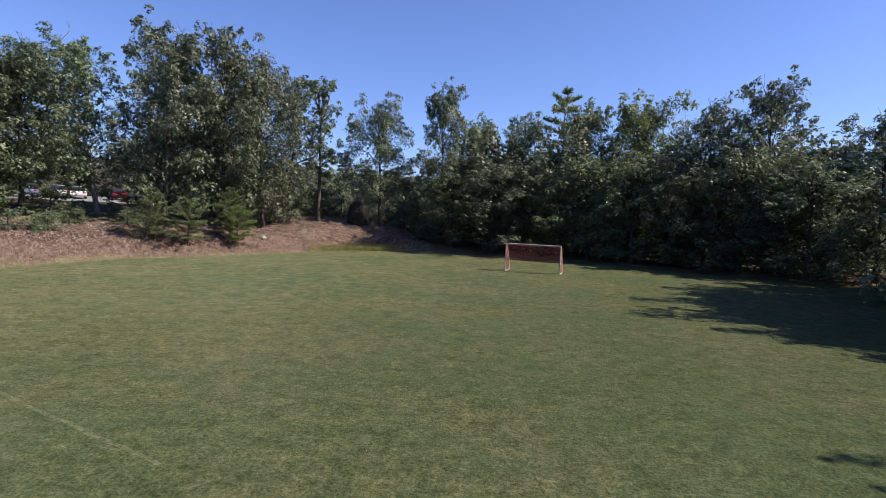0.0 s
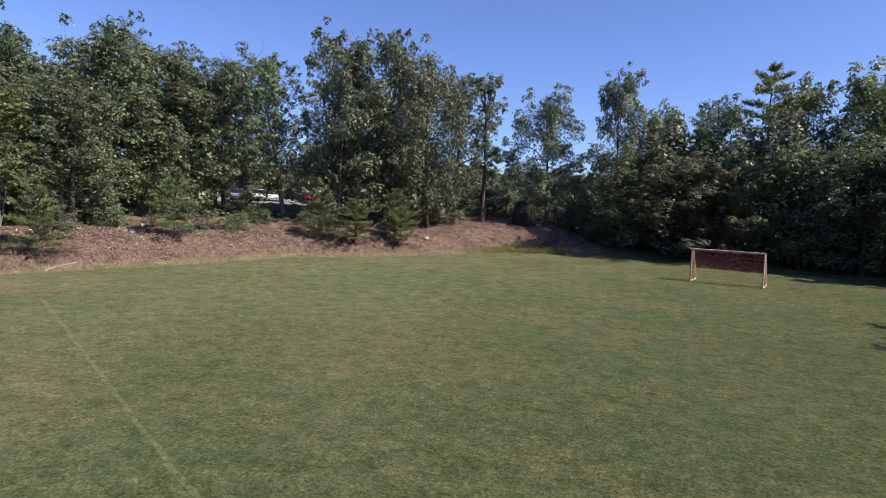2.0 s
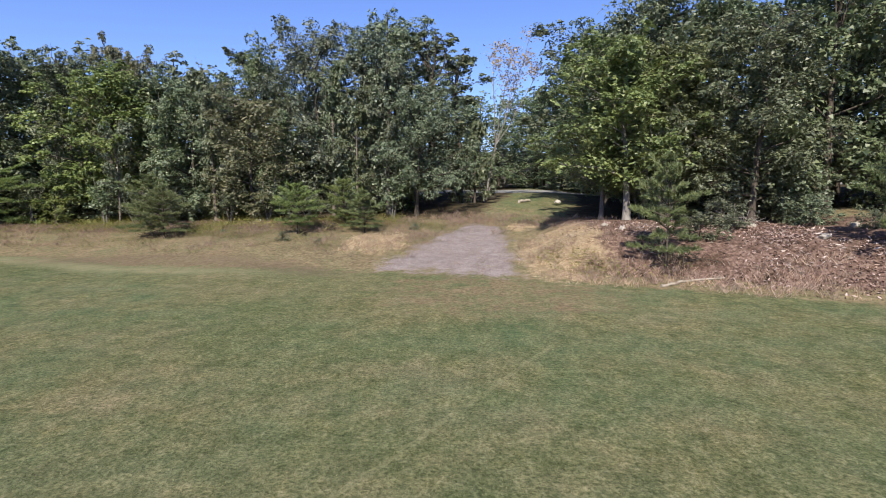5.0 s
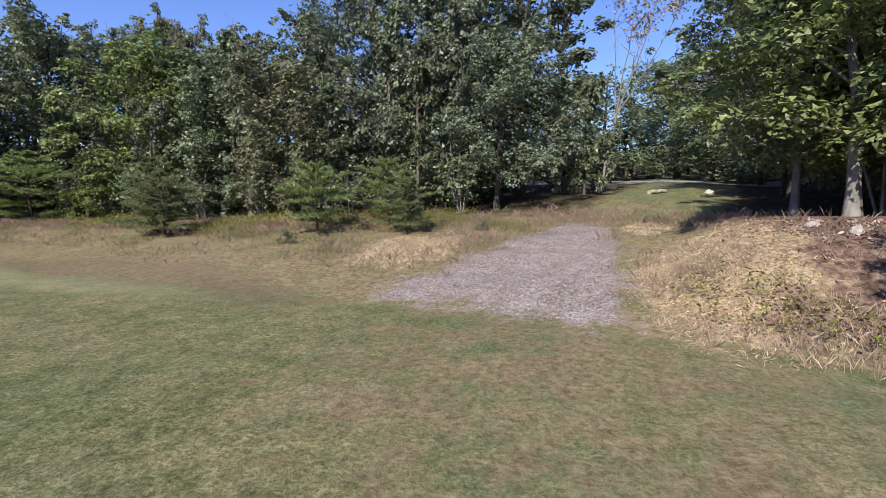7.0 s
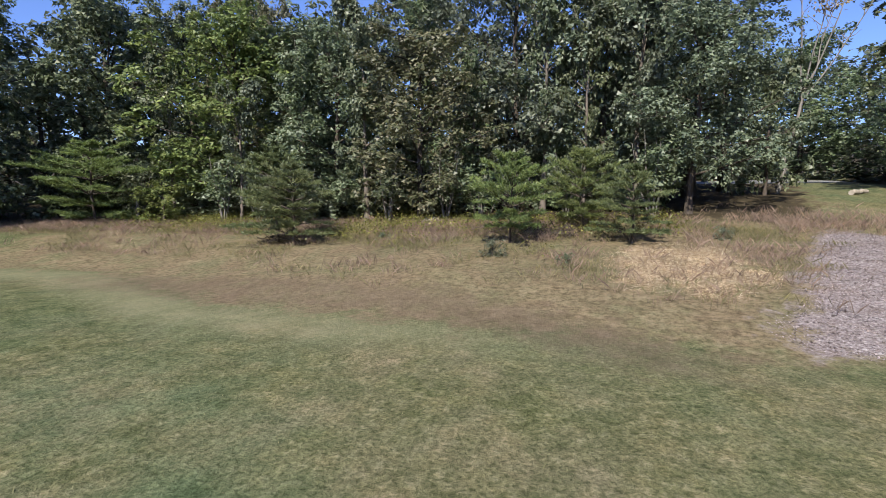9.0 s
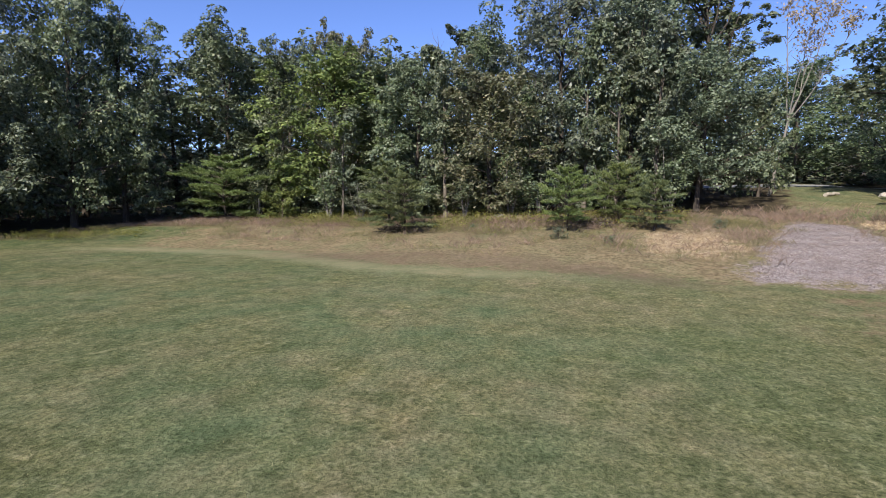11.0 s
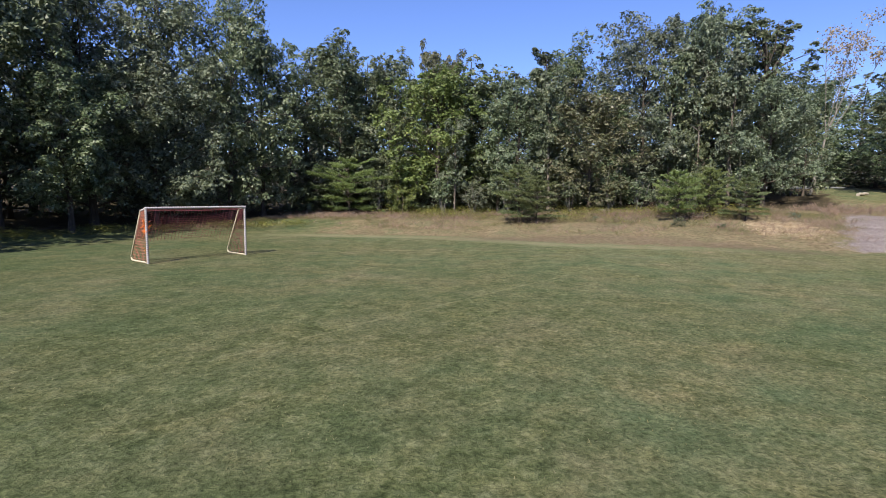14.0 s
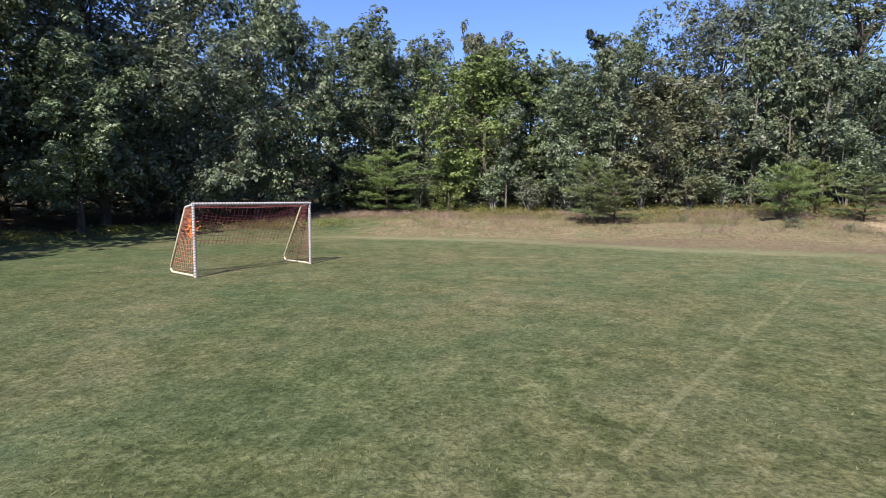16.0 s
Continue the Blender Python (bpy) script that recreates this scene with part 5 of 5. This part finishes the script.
LAMP_CLEAR = Mat("head_lamp", (0.75, 0.75, 0.72), 0.15).m


def paint(name, c):
    m = Mat(name, c, 0.25, 0.0, 0.6)
    m.p.inputs["Coat Weight"].default_value = 0.6
    n = m.noise(3.0, 3)
    m.color(m.ramp(n, ((0.3, tuple(v * 0.85 for v in c)), (0.7, c))))
    return m.m


def extrude(profile, half, top_in):
    """A side profile swept across the car, drawn in by top_in towards the roof."""
    g = Geo()
    pr = np.array(profile)
    zs = (pr[:, 1] - pr[:, 1].min()) / (np.ptp(pr[:, 1]) + 1e-9)
    w = half - top_in * zs
    left = np.column_stack([pr[:, 0], -w, pr[:, 1]])
    right = np.column_stack([pr[:, 0], w, pr[:, 1]])
    n = len(pr)
    k = np.arange(n)
    g.add(np.vstack([left, right]), np.stack([k, (k + 1) % n, (k + 1) % n + n, k + n], 1))
    for side in (left, right):
        c = side.mean(0)
        g.add(np.vstack([side, c]), np.stack([k, (k + 1) % n, np.full(n, n), np.full(n, n)], 1))
    return g


BODY = [(-2.20, 0.32), (-2.22, 0.62), (-2.10, 0.86), (-1.45, 0.95), (1.15, 0.97), (1.95, 0.84), (2.20, 0.66), (2.22, 0.32), (1.75, 0.28), (-1.75, 0.28)]
CABIN = [(-1.75, 0.93), (-1.15, 1.40), (-0.7, 1.47), (0.35, 1.46), (0.75, 1.36), (1.30, 0.95)]


def car(x, y, turn, color, label):
    top = thing("parked_car", label, "car", "parked cars")
    top.matrix_basis = pose(x, y, float(ground_z(x, y)), 0, 0, turn)
    m = paint("car_paint", color)
    part("body", extrude(BODY, 0.88, 0.06), m, top)
    part("windows", extrude(CABIN, 0.80, 0.17), GLASS, top, "dark tinted glasshouse")
    roof = Geo()
    roof.box((-0.20, 0, 1.475), (1.25, 1.22, 0.045))
    part("roof", roof, m, top)
    for sx in (-1.38, 1.38):
        for sy in (-0.78, 0.78):
            g = Geo()
            g.tube([(sx, sy - 0.10, 0.32), (sx, sy + 0.10, 0.32)], 0.32, 18)
            wheel = part("wheel", g, TYRE, top)
            g = Geo()
            g.tube([(sx, sy - 0.108, 0.32), (sx, sy + 0.108, 0.32)], 0.19, 14)
            part("rim", g, RIM, wheel)
    for sy in (-0.62, 0.62):
        g = Geo()
        g.box((2.19, sy, 0.70), (0.08, 0.34, 0.13))
        part("headlight", g, LAMP_CLEAR, top)
        g = Geo()
        g.box((-2.19, sy, 0.74), (0.08, 0.3, 0.15))
        part("tail_light", g, LAMP_RED, top)
    return top


car(-47.6, 70.4, 131, (0.42, 0.015, 0.02), "red saloon car parked beyond the trees")
car(-47.2, 73.2, 131, (0.03, 0.032, 0.036), "black car parked beside the red one")
car(-44.6, 73.5, 135, (0.72, 0.72, 0.72), "white car parked behind the oaks")
car(-50.5, 67.0, 128, (0.75, 0.76, 0.78), "white car parked in the lot")
car(-51.6, 65.2, 128, (0.70, 0.71, 0.72), "pale silver car parked in the lot")
car(-53.0, 62.6, 126, (0.16, 0.20, 0.30), "dark blue car parked in the lot")
car(-55.5, 60.0, 125, (0.74, 0.74, 0.72), "white car parked at the lot's end")
car(-39.5, 77.0, 140, (0.78, 0.78, 0.76), "white car half hidden by the oaks")
car(-75.0, -0.5, 100, (0.80, 0.80, 0.79), "white car parked deep behind the wood")

# ---- hanging action camera ----
BLACK = simple("black_plastic", (0.004, 0.004, 0.005), (0.008, 0.008, 0.009), 60, 0.4, 0, 0.0, 0.10)
SILVER = simple("silver_plastic", (0.27, 0.255, 0.30), (0.36, 0.345, 0.39), 30, 0.4, 0.0, 0.0, 0.5)
BRIGHT = simple("white_plastic_face", (0.50, 0.50, 0.53), (0.60, 0.60, 0.63), 30, 0.4, 0, 0.0, 0.5)
SCREEN = Mat("lcd_screen", (0.10, 0.13, 0.18), 0.12, 0, 0.5).m
LENS = Mat("lens_glass", (0.010, 0.008, 0.012), 0.03, 0, 0.8).m
STEEL = Mat("steel_bolt", (0.55, 0.55, 0.57), 0.25, 0.95).m


def clear_plastic():
    m = Mat("clear_polycarbonate", (0.03, 0.03, 0.035), 0.06, 0, 0.8)
    tr = m.n.new("ShaderNodeBsdfTransparent")
    tr.inputs["Color"].default_value = (0.93, 0.95, 0.97, 1)
    mix = m.node("ShaderNodeMixShader")
    lw = m.n.new("ShaderNodeLayerWeight")
    lw.inputs["Blend"].default_value = 0.25
    m.link(m.math('MULTIPLY_ADD', lw.outputs["Facing"], 0.45, 0.10, True), mix.inputs[0])
    m.link(tr.outputs[0], mix.inputs[1])
    m.link(m.p.outputs[0], mix.inputs[2])
    m.link(mix.outputs[0], m.n["Material Output"].inputs["Surface"])
    return m.m


CLEAR = clear_plastic()


def hazy_plastic():
    m = Mat("hazy_clear_plastic", (0.50, 0.51, 0.56), 0.12, 0, 0.8)
    tr = m.n.new("ShaderNodeBsdfTransparent")
    mix = m.node("ShaderNodeMixShader")
    m.link(m.ramp(m.noise(60, 2), ((0.35, (0.14, 0.14, 0.14)), (0.65, (0.32, 0.32, 0.32)))), mix.inputs[0])
    m.link(tr.outputs[0], mix.inputs[1])
    m.link(m.p.outputs[0], mix.inputs[2])
    m.link(mix.outputs[0], m.n["Material Output"].inputs["Surface"])
    return m.m


HAZE = hazy_plastic()
MM = 0.000292


def at(px, py, z=0.0):
    """A point of the hanging camera: its own drawing's units across and down, metres towards its front."""
    return np.array([(px - 884) * MM, -(py - 215) * MM, z])


def rounded(x0, y0, x1, y1, back, front, r=0.003, segments=3):
    a, b = at(x0, y1, back), at(x1, y0, front)
    bm = bmesh.new()
    bmesh.ops.create_cube(bm, size=1)
    c, s = (a + b) / 2, b - a
    for v in bm.verts:
        v.co = Vector((v.co.x * s[0] + c[0], v.co.y * s[1] + c[1], v.co.z * s[2] + c[2]))
    bmesh.ops.bevel(bm, geom=bm.edges[:], offset=min(r, *(abs(s) * 0.45)), segments=segments, affect='EDGES', profile=0.6)
    return bm


def solid(name, bm, material, parent, label=""):
    me = bpy.data.meshes.new(name)
    bm.to_mesh(me)
    bm.free()
    me.polygons.foreach_set("use_smooth", np.ones(len(me.polygons), bool))
    me.materials.append(material)
    ob = new(name, me)
    ob.parent = parent
    return tagged(ob, label) if label else ob


def rod(p, q, r0, r1=None, n=20):
    g = Geo()
    p, q = np.array(p), np.array(q)
    g.tube([p, p + (q - p) * 0.25, p + (q - p) * 0.75, q], np.linspace(r0, r1 or r0, 4), n)
    return g


def action_camera():
    top = thing("action_camera", "silver action camera in clear housing hanging from black mount", "action camera")
    face = look((-6.564, -1.106, 2.219), (-8.490, -1.610, 2.027), 0.46)
    top.matrix_basis = face @ Matrix.Translation((0.0292, 0.0660, -0.284))
    solid("inner_camera", rounded(776, 120, 997, 262, -0.030, -0.004), SILVER, top)
    solid("front_face", rounded(898, 124, 994, 260, -0.005, -0.001, 0.002), BRIGHT, top, "white lit front face")
    solid("screen", rounded(922, 184, 968, 242, -0.003, 0.0004, 0.001), SCREEN, top, "small grey display")
    solid("top_label", rounded(772, 124, 848, 144, -0.005, 0.001, 0.001), BRIGHT, top)
    lens_port = solid("lens_port", rounded(765, 144, 898, 264, -0.006, 0.008, 0.004), BLACK, top, "square black lens port")
    solid("port_window", rounded(774, 157, 882, 254, 0.006, 0.0088, 0.004), SILVER, lens_port, "hazy silver lens window")
    c = at(828, 207)
    part("lens_ring", rod(c + (0, 0, 0.0075), c + (0, 0, 0.0100), 0.0130, 0.0122, 40), simple("pale_ring", (0.42, 0.41, 0.44), (0.52, 0.51, 0.54), 50, 0.35, 0, 0.0), lens_port, "", True)
    part("lens_rim", rod(c + (0, 0, 0.0085), c + (0, 0, 0.0108), 0.0112, 0.0108, 40), simple("grey_ring", (0.13, 0.125, 0.14), (0.19, 0.18, 0.20), 50, 0.4, 0, 0.0), lens_port, "", True)
    part("lens_barrel", rod(c + (0, 0, 0.0085), c + (0, 0, 0.0116), 0.0090, 0.0086, 40), BRIGHT, lens_port, "", True)
    part("lens", rod(c + (0, 0, 0.009), c + (0, 0, 0.0122), 0.0078, 0.0070, 40), LENS, lens_port, "dark round lens", True)
    solid("base_block", rounded(774, 264, 912, 311, -0.034, -0.003, 0.004), BLACK, top, "black underside")
    solid("base_plate", rounded(905, 262, 996, 311, -0.036, -0.020, 0.003), BLACK, top, "black rear of the housing base")
    collar = part("power_button_collar", rod(at(943, 146, -0.002), at(943, 146, 0.004), 0.0076, 0.0070), HAZE, top, "clear button collar", True)
    part("power_button", rod(at(943, 146, -0.003), at(943, 146, 0.0055), 0.0044, 0.0038), STEEL, collar, "", True)
    part("side_button", rod(at(996, 168, -0.015), at(1018, 168, -0.015), 0.0066, 0.0058), BLACK, top, "dark side button", True)
    solid("latch", rounded(916, 268, 996, 306, -0.020, -0.001, 0.005), HAZE, top, "clear latch at the base")
    solid("housing", rounded(760, 112, 1006, 312, -0.038, 0.002, 0.010, 5), CLEAR, top, "clear polycarbonate housing")
    solid("seam", rounded(760, 132, 765, 296, -0.012, 0.003, 0.001), HAZE, top)
    solid("seam", rounded(1000, 132, 1006, 296, -0.012, 0.003, 0.001), HAZE, top)
    solid("seam", rounded(782, 300, 980, 310, -0.030, -0.002, 0.002), BLACK, top)
    solid("seam", rounded(776, 110, 992, 118, -0.030, 0.003, 0.001), HAZE, top)
    for px in (846, 868, 890):
        solid("prong", rounded(px, 62, px + 9, 112, -0.024, -0.010, 0.001), CLEAR, top)
    screw = part("thumb_screw", rod(at(766, 88, -0.017), at(730, 88, -0.017), 0.0062, 0.0100), BLACK, top, "black flared thumb screw", True)
    part("bolt", rod(at(766, 84, -0.017), at(936, 84, -0.017), 0.0040, 0.0034), BLACK, screw, "", True)
    part("nut", rod(at(908, 84, -0.017), at(934, 84, -0.017), 0.0055, 0.0048, 6), BLACK, screw)
    solid("mount_stem", rounded(847, -40, 904, 108, -0.028, -0.006, 0.002), BLACK, top, "flat black mount arm")
    bm = bmesh.new()
    bmesh.ops.create_uvsphere(bm, u_segments=28, v_segments=16, radius=1)
    o = at(876, -8, -0.018)
    for v in bm.verts:
        v.co = Vector((v.co.x * 0.0170 + o[0], v.co.y * 0.0150 + o[1], v.co.z * 0.0150 + o[2]))
    solid("pivot_ball", bm, BLACK, top, "glossy black pivot ball")
    wire = Geo()
    wire.tube([at(*q, -0.012) for q in ((561, 40), (590, 27), (622, 15), (655, 6), (695, 0), (745, -8), (800, -18), (850, -20))], 0.0013, 8)
    part("antenna_wire", wire, BLACK, top, "stiff curved black wire", True)
    return top


action_camera()
